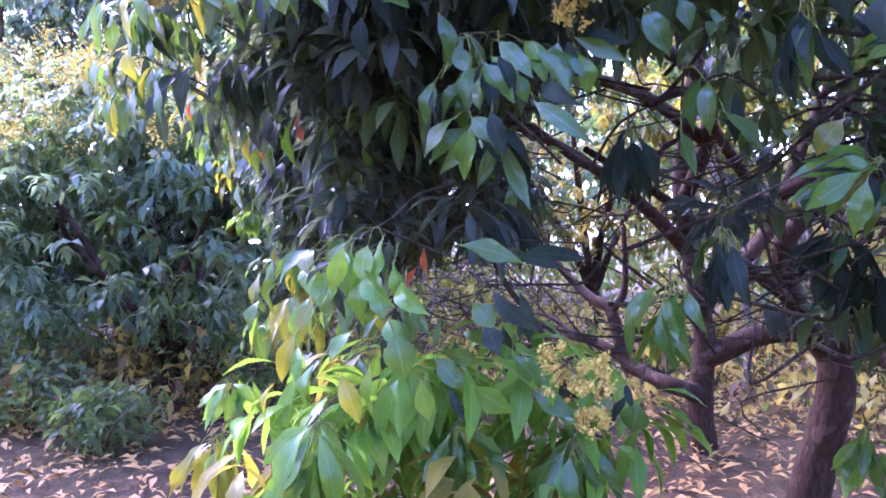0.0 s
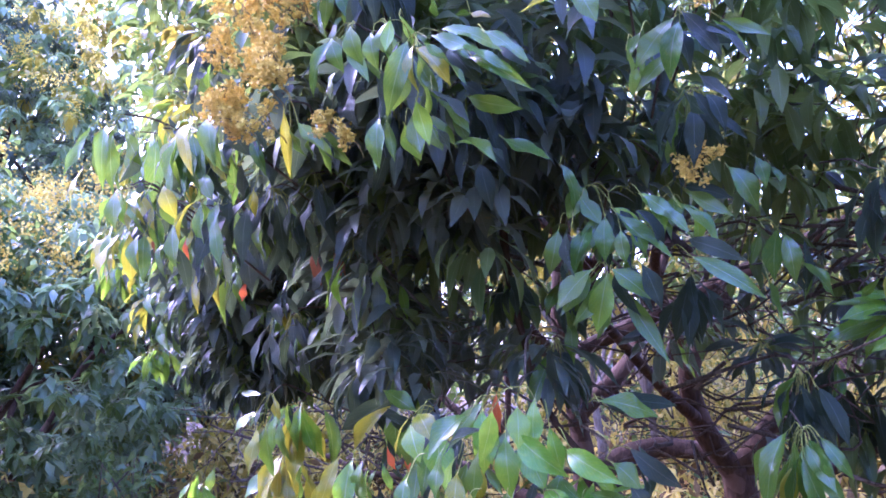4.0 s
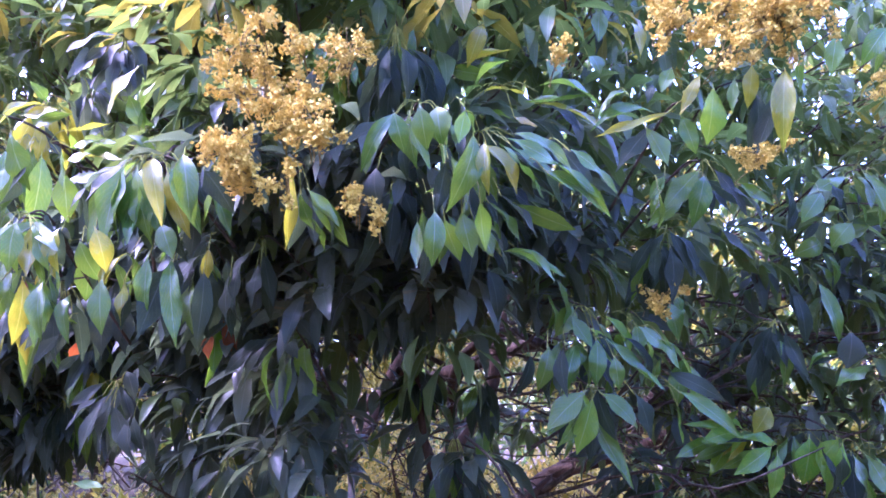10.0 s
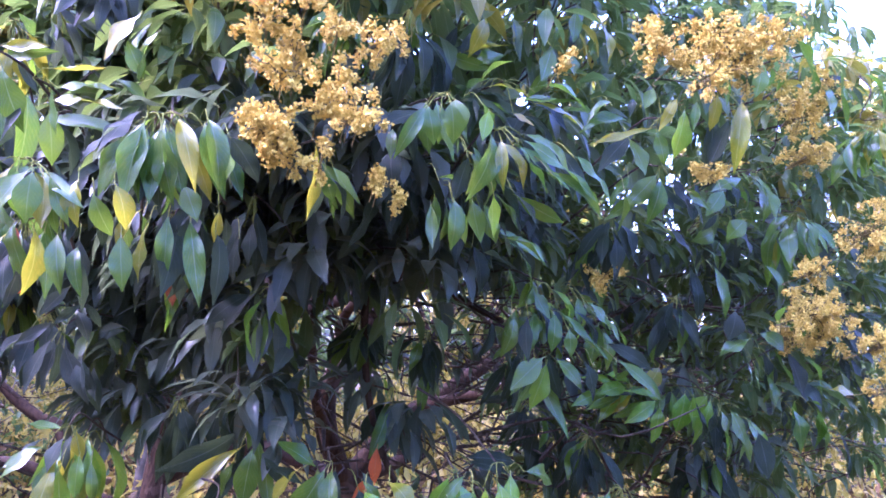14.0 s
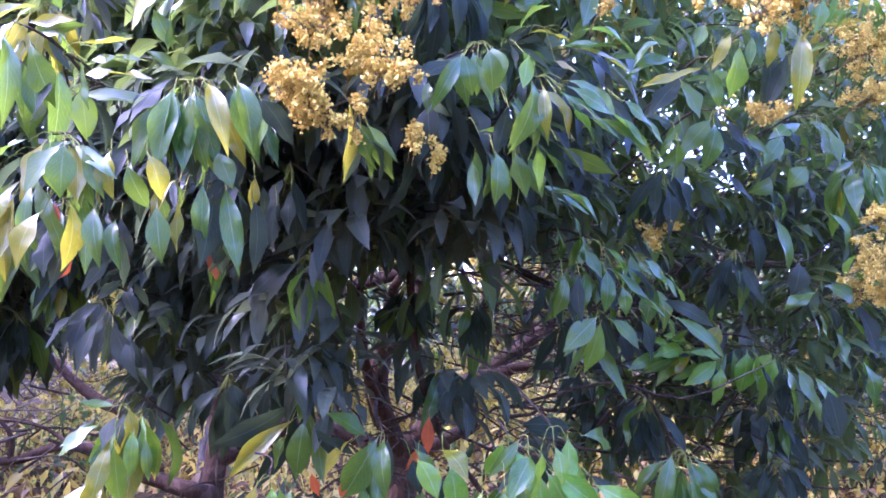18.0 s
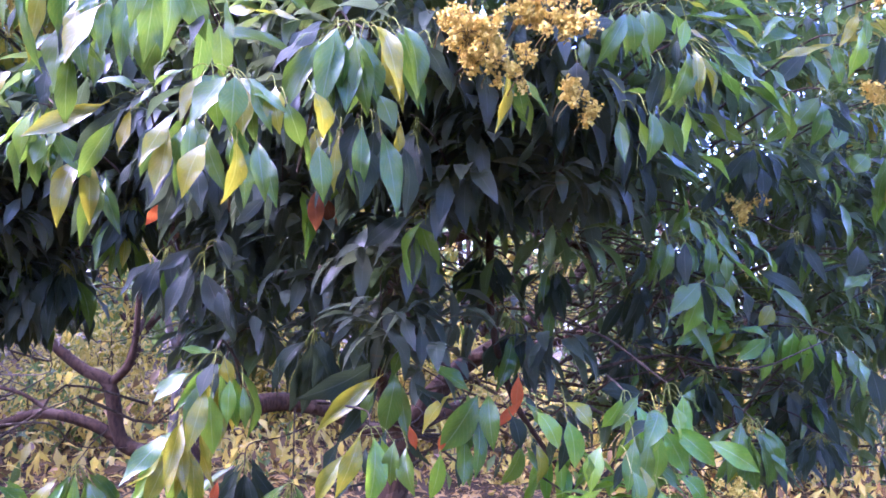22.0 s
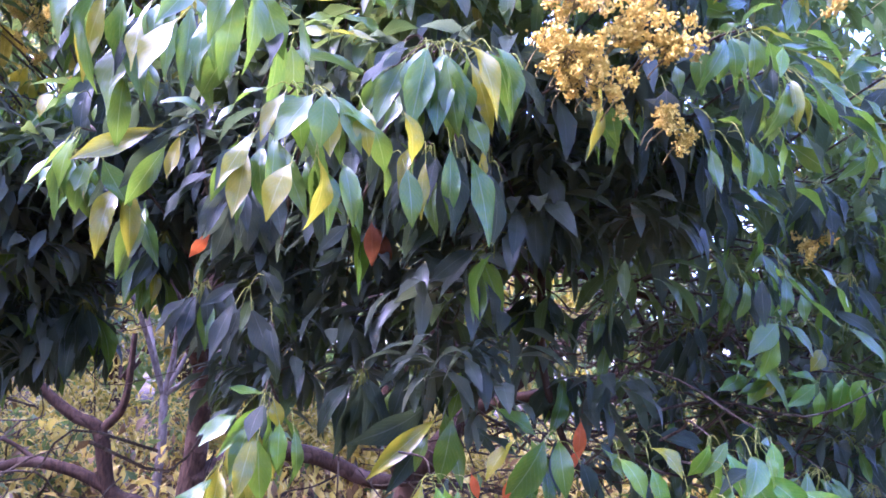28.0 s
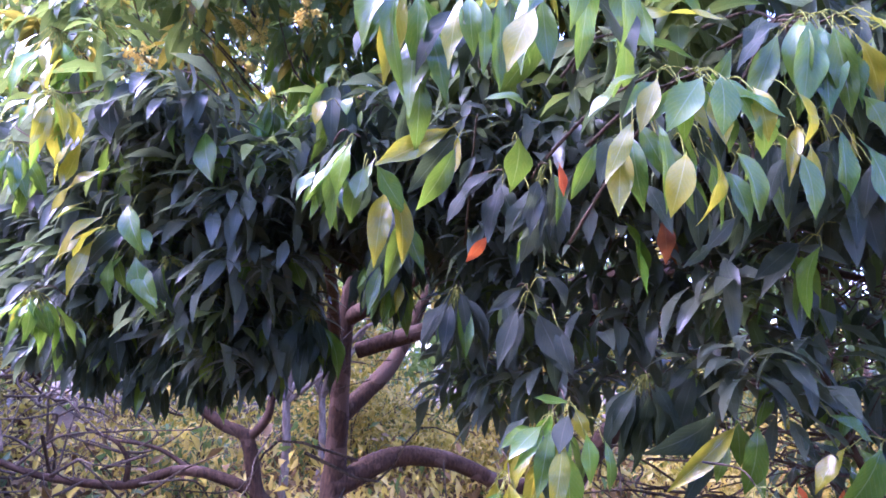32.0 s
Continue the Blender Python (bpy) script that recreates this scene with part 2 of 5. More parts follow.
def tube(points, r0, r1, sides=8, steps=6, rough=0.06, seed=0):
    """A tapered, slightly knotty limb along a smooth curve through the points."""
    p = [Vector(q) for q in points]
    p = [p[0] * 2 - p[1]] + p + [p[-1] * 2 - p[-2]]
    line = []
    for i in range(1, len(p) - 2):
        a, b, c, d = p[i - 1:i + 3]
        for k in range(steps):
            t = k / steps
            line.append(0.5 * (2 * b + (c - a) * t + (2 * a - 5 * b + 4 * c - d) * t * t + (3 * b - a - 3 * c + d) * t ** 3))
    line.append(p[-2])
    v, f, uv = [], [], []
    for i, q in enumerate(line):
        s = i / (len(line) - 1)
        d = (line[min(i + 1, len(line) - 1)] - line[max(i - 1, 0)]).normalized()
        x = d.cross(Vector((0.3, 0.9, 0.31))).normalized()
        y = d.cross(x)
        r = r0 + (r1 - r0) * s
        for k in range(sides):
            a = 2 * math.pi * k / sides
            rr = r * (1 + rough * 2 * noise.noise((q * 6) + Vector((math.cos(a), math.sin(a), seed))))
            v.append(q + x * (rr * math.cos(a)) + y * (rr * math.sin(a)))
            uv.append((k / sides, s))
        if i:
            o = (i - 1) * sides
            f += [(o + k, o + (k + 1) % sides, o + sides + (k + 1) % sides, o + sides + k) for k in range(sides)]
    o = (len(line) - 1) * sides
    f += [(o + k, o + k + 1, o + sides - 2 - k, o + sides - 1 - k) for k in range(sides // 2 - 1)]
    return np.array([tuple(q) for q in v]), np.array(f), np.array(uv)


def limb(parent, name, points, r0, r1, material=None, sides=10, rough=0.08, seed=0):
    return link(name, mesh(name, *tube(points, r0, r1, sides, 7, rough, seed)[:2], material or BARK), parent)


rng = np.random.default_rng(7)
SHAPES = [leaf_shape(12, c, fo, w, i, h) for i, (c, fo, w, h) in enumerate(
    ((0.6, 0.26, 0.16, 0.160), (1.0, 0.20, 0.24, 0.150), (0.3, 0.42, 0.28, 0.148), (1.3, 0.32, 0.20, 0.158), (0.8, 0.14, 0.30, 0.170), (-0.3, 0.45, 0.22, 0.152), (0.5, 0.10, 0.34, 0.162), (1.1, 0.55, 0.18, 0.168)))]
SPANS = [float(np.ptp(v[:, 0])) for v, f, u in SHAPES]
LEAVES = {k: [mesh("leaf", v, f, LEAF[k], True, u) for v, f, u in SHAPES] for k in LEAF}
LOW = leaf_shape(4, 0.7, 0.30, 0.12, 3, 0.145)
FAR = leaf_shape(2, 0.5, 0.3, 0.0, 5, 0.19)

# ---- ground ----
def ground_sheet():
    n = 120
    s = np.linspace(-1, 1, n + 1)
    s = np.sign(s) * (np.abs(s) * 14 + np.abs(s) ** 5 * 1500)
    x, y = np.meshgrid(s + 1, s + 6)
    z = np.array([noise.noise((a * 0.5, b * 0.5, 0)) * 0.05 + noise.noise((a * 2.3, b * 2.3, 4)) * 0.02 for a, b in zip(x.ravel(), y.ravel())])
    i = np.arange(n * (n + 1)).reshape(n, n + 1)[:, :-1].ravel()
    f = np.stack([i, i + 1, i + n + 2, i + n + 1], 1)
    tagged(new("ground", mesh("ground", np.stack([x.ravel(), y.ravel(), z], 1), f, GROUND)),
           "dry brown orchard soil strewn with fallen leaves", "ground", "", "structure")


ground_sheet()


def litter():
    n = 44000
    a, r = rng.uniform(-math.pi, math.pi, n), rng.uniform(0.1, 150.0, n) ** 0.5
    base = np.stack([r * np.sin(a), r * np.cos(a), rng.uniform(0.03, 0.09, n)], 1)
    t = rng.uniform(0, 6.28, n)
    along = np.stack([np.cos(t), np.sin(t), rng.normal(0, 0.2, n)], 1)
    along /= np.linalg.norm(along, axis=1)[:, None]
    up = np.stack([rng.normal(0, 0.3, n), rng.normal(0, 0.3, n), np.ones(n)], 1)
    me = mesh("fallen_leaves", *spread_leaves(base, along, up, rng.uniform(0.08, 0.15, n), FAR)[:2], LITTER, True)
    tagged(new("fallen_leaves", me), "curled red-brown dead leaves littering the soil", "leaf litter", "", "stuff")


litter()

# ---- the large tree ----
g, b, y, d, p, r, n = "gbydprn"
tree = thing("lychee_tree", "dense flowering lychee tree with drooping glossy green leaves", "tree", (1.95, 5.6, 0))
HOME = Vector(tree.location)


def rel(*pts):
    return [Vector(q) - HOME for q in pts]


limb(tree, "trunk", rel((2.0, 5.62, -0.1), (1.95, 5.62, 0.4), (1.98, 5.62, 0.85), (1.86, 5.5, 1.4), (1.72, 5.35, 1.95), (1.75, 5.2, 2.7), (1.9, 5.1, 3.5)), 0.105, 0.04)
for pts, r0, r1 in (
    (((1.88, 5.52, 1.5), (1.45, 5.15, 1.8), (1.1, 4.8, 2.0), (0.8, 4.5, 2.1), (0.5, 4.2, 2.25)), 0.05, 0.02),
    (((1.97, 5.62, 0.72), (2.4, 5.45, 0.93), (2.75, 5.2, 0.92), (3.2, 4.8, 0.75), (3.6, 4.4, 1.0)), 0.09, 0.05),
    (((1.93, 5.6, 1.2), (2.35, 5.5, 1.6), (2.5, 5.4, 2.0), (2.7, 5.2, 2.7)), 0.075, 0.03),
    (((1.85, 5.5, 1.5), (1.35, 5.2, 1.9), (0.7, 4.6, 2.2), (0.1, 3.9, 2.3)), 0.055, 0.02),
    (((1.75, 5.4, 1.9), (1.6, 4.5, 2.2), (1.2, 3.4, 2.3), (0.7, 2.5, 2.25), (0.3, 1.9, 2.15)), 0.06, 0.012),
    (((1.6, 4.5, 2.2), (1.0, 3.8, 2.35), (0.3, 3.0, 2.3), (-0.2, 2.4, 2.2)), 0.04, 0.012),
    (((1.95, 5.6, 0.45), (1.69, 5.40, 0.55), (1.53, 5.58, 0.61), (1.40, 5.71, 0.70), (1.31, 5.77, 1.06), (1.19, 5.89, 1.15), (1.08, 6.01, 1.26), (0.93, 6.16, 1.45)), 0.07, 0.03),
    (((1.31, 5.77, 1.06), (1.38, 5.68, 1.21), (1.39, 5.65, 1.40), (1.37, 5.64, 1.72)), 0.035, 0.018),
    (((1.40, 5.71, 0.70), (1.25, 5.87, 0.79), (1.03, 6.10, 0.84), (0.81, 6.37, 0.72), (0.46, 6.75, 0.74), (0.13, 7.11, 0.87)), 0.045, 0.02),
    (((0.81, 6.37, 0.72), (0.80, 6.36, 0.88), (0.73, 6.43, 1.00), (0.59, 6.57, 1.07)), 0.02, 0.01),
    (((1.09, 6.05, 0.84), (0.92, 6.22, 0.97), (0.70, 6.46, 1.01)), 0.018, 0.009),
    (((0.3, 2.4, 2.3), (0.07, 1.97, 2.15), (0.06, 1.95, 1.9), (0.1, 1.95, 1.68), (0.14, 1.9, 1.5), (0.22, 1.85, 1.38), (0.35, 1.75, 1.2)), 0.013, 0.006),
    (((1.9, 5.4, 1.7), (2.6, 4.2, 2.2), (2.6, 3.0, 2.4), (2.0, 2.0, 2.3), (1.5, 1.5, 2.2)), 0.06, 0.012),
):
    limb(tree, "limb", rel(*pts), r0, r1)
fork = thing("forked_tree", "leaning red-brown forked lychee tree under the shared canopy", "tree", (1.85, 3.7, 0))
FORK = Vector(fork.location)
limb(fork, "trunk", [Vector(q) - FORK for q in ((1.82, 3.72, -0.1), (1.83, 3.7, 0.35), (1.95, 3.69, 0.8), (1.93, 3.68, 1.05))], 0.105, 0.085)
for pts, r0, r1 in (
    (((1.93, 3.68, 1.0), (1.74, 3.67, 1.28), (1.68, 3.64, 1.58), (1.84, 3.55, 1.85), (1.9, 3.5, 2.3), (2.1, 3.4, 3.0)), 0.07, 0.03),
    (((1.93, 3.68, 1.0), (2.2, 3.52, 1.36), (2.5, 3.42, 1.55), (2.9, 3.2, 1.9), (3.2, 2.9, 2.5)), 0.07, 0.03),
    (((1.72, 3.66, 1.3), (1.35, 3.4, 1.5), (0.9, 3.0, 1.75), (0.5, 2.6, 1.9)), 0.035, 0.012),
    (((2.3, 3.5, 1.45), (2.2, 2.9, 1.6), (1.8, 2.3, 1.75), (1.4, 1.8, 1.85)), 0.04, 0.01),
    (((1.68, 3.64, 1.6), (1.2, 3.1, 1.95), (0.8, 2.4, 2.05), (0.5, 1.8, 1.9)), 0.03, 0.009),
):
    limb(fork, "limb", [Vector(q) - FORK for q in pts], r0, r1)


def sprig(px, py, pz, az, lean, spread, n, size, tone):
    """A shoot tip: a twig that reaches out to (px, py, pz) and n leaves that arch off it and hang, facing az; lean: 0 across, 90 straight down."""
    tip = Vector((px, py, pz))
    out = Vector((math.cos(radians(az)), math.sin(radians(az)), 0))
    right = Vector((-out.y, out.x, 0))
    down = Vector((0, 0, -1))
    back = (Vector((1.6, 4.2, 2.3)) - tip).normalized()
    reach = rng.uniform(0.13, 0.32)
    bend = Vector(rng.normal(0, 0.04, 3))
    pts = [tip + back * reach + Vector((0, 0, -0.03)) + bend * 2, tip + back * reach * 0.5 + bend, tip + back * 0.06 + Vector((0, 0, 0.015)), tip - back * 0.015]
    twig = link("twig", mesh("twig", *tube([q - HOME for q in pts], 0.0027, 0.0016, 6, 4, 0.1)[:2], TWIG), tree)
    n = int(n * 1.75 + 0.5) if spread > 22 else n
    stalks = []
    for i in range(n):
        f = (i + 0.5) / n * 2 - 1 + rng.normal(0, 0.8 / n)
        a = radians(lean + f * spread)
        fan = right * math.cos(a) + down * math.sin(a)
        hang = (fan + down * (rng.uniform(0.0, 0.9) if spread > 22 and 40 < lean < 140 else 0.05) + right * rng.normal(0, 0.12)).normalized()
        along = (hang + out * rng.uniform(-0.35, 0.5)).normalized()
        up = (out * rng.uniform(0.35, 1.0) + Vector((0, 0, 0.4)) + right * (math.cos(a) * 0.6 + rng.normal(0, 0.45))).normalized()
        side = along.cross(up).normalized()
        up = side.cross(along)
        k = 0.95 * size * rng.choice((0.72, 0.86, 0.95, 1.02, 1.1)) * rng.uniform(0.94, 1.04)
        layer = i % 3
        at = tip + back * layer * rng.uniform(0.0, 0.05) + fan * rng.uniform(0.0, 0.3) * size + out * rng.normal(0, 0.014) - Vector((0, 0, layer * 0.18 * size * rng.random()))
        if (at - tip).length > 0.012:
            stalks.append(tube([tip - HOME, tip.lerp(at, 0.55) + Vector((0, 0, 0.012)) - HOME, at + along * 0.012 - HOME], 0.0012, 0.0011, 4, 3))
        t = tone
        u = rng.random()
        if tone in "gb" and u < 0.2:
            t = "y" if u < 0.05 else "b" if tone == "g" else "g"
        elif tone == "y" and u < 0.36:
            t = "b" if u < 0.24 else "g"
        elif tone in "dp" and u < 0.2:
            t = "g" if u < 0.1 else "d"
        leaf = link("leaf", LEAVES[t][rng.integers(len(SHAPES))], twig)
        m = Matrix((side, along, up)).transposed().to_4x4()
        m.translation = at - HOME
        leaf.matrix_local = m @ Matrix.Diagonal((k * rng.uniform(0.66, 0.95), k, k, 1))
    if stalks:
        link("petiole", mesh("petiole", *joined(stalks)[:2], PETIOLE), twig)


# d and p sprigs carry the crown's shade in their leaf colour
sprig(-0.43, 2.34, 1.54, -129, 100, 40, 9, 0.172, y)
sprig(-0.25, 1.94, 1.90, -142, 90, 8, 2, 0.153, b)
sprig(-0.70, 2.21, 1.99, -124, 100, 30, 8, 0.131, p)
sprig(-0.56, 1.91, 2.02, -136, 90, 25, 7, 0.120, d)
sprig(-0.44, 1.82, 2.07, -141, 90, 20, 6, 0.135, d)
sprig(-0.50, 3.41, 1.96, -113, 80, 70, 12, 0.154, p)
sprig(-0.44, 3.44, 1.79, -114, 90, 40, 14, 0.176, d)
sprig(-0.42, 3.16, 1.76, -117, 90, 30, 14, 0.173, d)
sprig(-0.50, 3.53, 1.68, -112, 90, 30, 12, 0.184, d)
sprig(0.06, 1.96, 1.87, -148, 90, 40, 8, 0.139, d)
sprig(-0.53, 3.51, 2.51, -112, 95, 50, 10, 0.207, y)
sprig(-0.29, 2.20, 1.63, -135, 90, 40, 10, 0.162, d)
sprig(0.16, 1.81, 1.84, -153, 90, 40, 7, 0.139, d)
sprig(-0.69, 2.03, 2.49, -103, 110, 60, 9, 0.131, p)
sprig(-0.77, 2.24, 2.40, -99, 95, 50, 8, 0.126, y)
sprig(-0.74, 2.16, 2.45, -100, 40, 60, 7, 0.111, p)
sprig(-0.36, 1.52, 2.44, -124, 90, 35, 9, 0.154, d)
sprig(-0.43, 1.63, 2.46, -118, 95, 45, 8, 0.116, g)
sprig(-0.53, 1.89, 2.05, -110, 90, 30, 8, 0.143, d)
sprig(0.69, 1.80, 1.66, -122, 90, 140, 8, 0.114, p)
sprig(0.42, 1.68, 1.83, -116, 90, 30, 6, 0.160, d)
sprig(0.14, 1.69, 1.54, -107, 2, 15, 2, 0.179, d)
sprig(-0.48, 2.41, 1.40, -86, 110, 40, 9, 0.182, y)
sprig(-0.34, 2.24, 1.97, -90, 90, 15, 2, 0.175, b)
sprig(-0.30, 1.58, 2.17, -91, 90, 40, 7, 0.144, d)
sprig(-0.17, 1.51, 2.18, -96, 60, 40, 6, 0.161, d)
sprig(-0.61, 2.89, 2.36, -84, 95, 35, 9, 0.249, d)
sprig(-0.11, 1.50, 1.27, -86, 100, 50, 12, 0.160, b)
sprig(0.25, 1.44, 1.17, -100, 90, 50, 9, 0.142, g)
sprig(-0.55, 1.79, 1.10, -73, 105, 40, 9, 0.164, y)
sprig(-0.73, 2.50, 1.11, -74, 100, 60, 12, 0.153, b)
sprig(-0.23, 1.32, 1.24, -80, 100, 50, 9, 0.150, b)
sprig(0.02, 1.44, 1.20, -91, 80, 60, 9, 0.121, g)
sprig(0.92, 1.55, 1.73, -121, 165, 40, 6, 0.148, b)
sprig(1.04, 1.94, 1.61, -118, 100, 60, 9, 0.162, d)
sprig(1.12, 1.93, 1.51, -120, 100, 50, 9, 0.176, d)
sprig(0.97, 2.68, 1.74, -110, 90, 120, 7, 0.184, p)
sprig(1.26, 2.20, 1.02, -120, 100, 50, 8, 0.184, g)
sprig(1.04, 1.10, 2.30, -171, 85, 45, 9, 0.167, g)
sprig(1.04, 0.87, 2.57, -176, 95, 50, 10, 0.151, g)
sprig(0.95, 1.03, 2.03, -172, 90, 50, 10, 0.132, g)
sprig(0.24, 1.35, 2.14, -158, 90, 45, 9, 0.135, d)
sprig(0.65, 1.33, 1.99, -163, 90, 45, 8, 0.142, d)
sprig(-0.69, 2.84, 2.09, -123, 90, 40, 9, 0.131, g)
sprig(-0.52, 3.30, 2.39, -121, 95, 40, 9, 0.163, g)
sprig(-1.13, 3.33, 2.21, -110, 95, 60, 12, 0.128, y)
sprig(-0.63, 3.29, 2.31, -123, 85, 50, 11, 0.154, g)
sprig(-0.74, 3.39, 1.87, -119, 90, 70, 13, 0.132, p)
sprig(-0.98, 3.67, 1.75, -111, 90, 60, 10, 0.138, g)
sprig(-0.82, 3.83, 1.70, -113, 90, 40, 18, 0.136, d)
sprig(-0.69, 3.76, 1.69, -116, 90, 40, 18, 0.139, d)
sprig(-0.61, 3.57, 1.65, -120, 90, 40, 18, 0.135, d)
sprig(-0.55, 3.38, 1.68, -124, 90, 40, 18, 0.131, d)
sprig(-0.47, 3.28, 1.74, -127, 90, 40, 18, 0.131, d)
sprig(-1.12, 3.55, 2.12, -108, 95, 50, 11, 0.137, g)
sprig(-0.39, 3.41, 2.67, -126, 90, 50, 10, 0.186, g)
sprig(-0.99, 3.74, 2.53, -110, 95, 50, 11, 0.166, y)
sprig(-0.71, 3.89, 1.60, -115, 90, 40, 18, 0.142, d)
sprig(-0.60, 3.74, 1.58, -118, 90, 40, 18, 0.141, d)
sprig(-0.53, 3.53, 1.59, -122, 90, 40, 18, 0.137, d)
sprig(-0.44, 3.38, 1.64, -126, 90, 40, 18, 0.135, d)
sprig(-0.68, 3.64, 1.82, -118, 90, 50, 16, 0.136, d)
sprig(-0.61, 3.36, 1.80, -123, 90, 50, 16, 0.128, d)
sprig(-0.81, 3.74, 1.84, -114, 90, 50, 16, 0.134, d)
sprig(-0.53, 3.23, 1.12, -112, 90, 60, 9, 0.180, g)
sprig(-0.34, 3.10, 1.16, -117, 90, 60, 9, 0.184, g)
sprig(-0.30, 2.71, 1.20, -123, 90, 60, 9, 0.165, g)
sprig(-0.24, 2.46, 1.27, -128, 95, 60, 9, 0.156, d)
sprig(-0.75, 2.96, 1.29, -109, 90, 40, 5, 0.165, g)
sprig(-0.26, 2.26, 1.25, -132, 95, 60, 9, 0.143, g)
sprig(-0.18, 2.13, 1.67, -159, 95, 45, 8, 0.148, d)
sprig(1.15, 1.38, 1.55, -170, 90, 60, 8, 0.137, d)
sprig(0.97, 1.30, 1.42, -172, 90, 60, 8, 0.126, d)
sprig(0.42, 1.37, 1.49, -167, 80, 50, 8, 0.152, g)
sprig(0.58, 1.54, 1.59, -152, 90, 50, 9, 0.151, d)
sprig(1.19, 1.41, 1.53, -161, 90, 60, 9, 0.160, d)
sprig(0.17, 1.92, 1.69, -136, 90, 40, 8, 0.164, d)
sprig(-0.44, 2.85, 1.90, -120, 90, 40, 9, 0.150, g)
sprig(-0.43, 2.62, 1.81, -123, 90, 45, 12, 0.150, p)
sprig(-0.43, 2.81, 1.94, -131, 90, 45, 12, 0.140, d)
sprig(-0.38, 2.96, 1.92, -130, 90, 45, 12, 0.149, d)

# ---- shoots whose leaves stand out one by one ----
def shoot(x, y, z):
    """The woody tip of a shoot, reaching out of the crown to (x, y, z); hang() puts leaves on it."""
    global TIP, SHOOT
    TIP = Vector((x, y, z))
    back = (Vector((1.6, 4.2, 2.35)) - TIP).normalized()
    bend = Vector(rng.normal(0, 0.03, 3))
    reach = rng.uniform(0.2, 0.34)
    pts = [TIP + back * reach + Vector((0, 0, -0.04)) + bend * 2, TIP + back * reach * 0.5 + bend, TIP + back * 0.06 + Vector((0, 0, 0.008)), TIP]
    SHOOT = link("twig", mesh("twig", *tube([q - HOME for q in pts], 0.0034, 0.0018, 6, 4, 0.12)[:2], TWIG), tree)


def hang(tone, start, end, wide):
    """One leaf of the last shoot, from its stalk's end to its drawn-out tip; wide: its breadth."""
    a, e = Vector(start), Vector(end)
    along = e - a
    size = along.length
    along /= size
    out = Vector((a.x - 1.6, a.y - 4.2, 0)).normalized()
    up = out * 0.75 + Vector((0, 0, 0.62)) + Vector(rng.normal(0, 0.3, 3))
    side = along.cross(up).normalized()
    up = side.cross(along)
    k = rng.integers(len(SHAPES))
    leaf = link("leaf", LEAVES[tone][k], SHOOT)
    m = Matrix((side, along, up)).transposed().to_4x4()
    m.translation = a - HOME
    leaf.matrix_local = m @ Matrix.Diagonal((wide / SPANS[k], size, size, 1))
    gap = (a - TIP).length
    for _ in range(int(rng.integers(0, 3)) if tone != "d" else 0):  # filler leaves behind it, mostly in the shade-darkened d tone
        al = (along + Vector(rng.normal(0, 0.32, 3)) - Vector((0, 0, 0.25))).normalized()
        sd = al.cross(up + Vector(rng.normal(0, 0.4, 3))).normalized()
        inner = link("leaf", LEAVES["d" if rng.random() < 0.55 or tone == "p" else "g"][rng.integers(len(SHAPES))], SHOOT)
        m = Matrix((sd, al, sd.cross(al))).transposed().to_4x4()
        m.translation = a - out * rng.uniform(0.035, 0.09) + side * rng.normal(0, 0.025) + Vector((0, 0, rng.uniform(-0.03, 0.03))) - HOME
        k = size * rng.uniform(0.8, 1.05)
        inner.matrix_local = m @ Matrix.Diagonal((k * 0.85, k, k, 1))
    root = TIP if gap < 0.07 else a - out * 0.05 + (TIP - a) * (0.02 / gap) + Vector((0, 0, 0.02))
    if gap > 0.01:
        mid = root.lerp(a, 0.5) + Vector((0, 0, min(0.012, gap * 0.2)))
        link("petiole", mesh("petiole", *tube([root - HOME, mid - HOME, a + along * 0.1 * size - HOME], 0.0010, 0.0009, 5, 4)[:2], PETIOLE), SHOOT)


shoot(-0.84, 1.94, 2.06)
hang("g", (-0.868, 1.947, 2.048), (-0.917, 2.006, 1.973), 0.031)
hang("y", (-0.853, 1.932, 2.046), (-0.878, 1.946, 1.957), 0.032)
hang("b", (-0.859, 1.901, 2.040), (-0.835, 1.901, 1.948), 0.033)
hang("y", (-0.829, 1.917, 2.049), (-0.784, 1.869, 1.945), 0.032)
hang("g", (-0.833, 1.880, 2.036), (-0.802, 1.779, 1.973), 0.025)
hang("y", (-0.872, 1.958, 1.982), (-0.921, 1.975, 1.876), 0.028)
hang("y", (-0.880, 1.973, 1.958), (-0.895, 1.967, 1.837), 0.038)
hang("g", (-0.867, 1.929, 1.975), (-0.874, 1.909, 1.839), 0.021)
hang("g", (-0.838, 1.945, 1.971), (-0.812, 1.895, 1.850), 0.032)
hang("g", (-0.805, 1.896, 1.947), (-0.802, 1.864, 1.827), 0.037)
hang("g", (-0.804, 1.846, 1.938), (-0.802, 1.812, 1.835), 0.031)

shoot(-0.74, 2.05, 2.20)
hang("g", (-0.763, 2.039, 2.186), (-0.740, 2.042, 2.082), 0.047)
hang("g", (-0.817, 2.174, 2.049), (-0.874, 2.226, 2.059), 0.025)

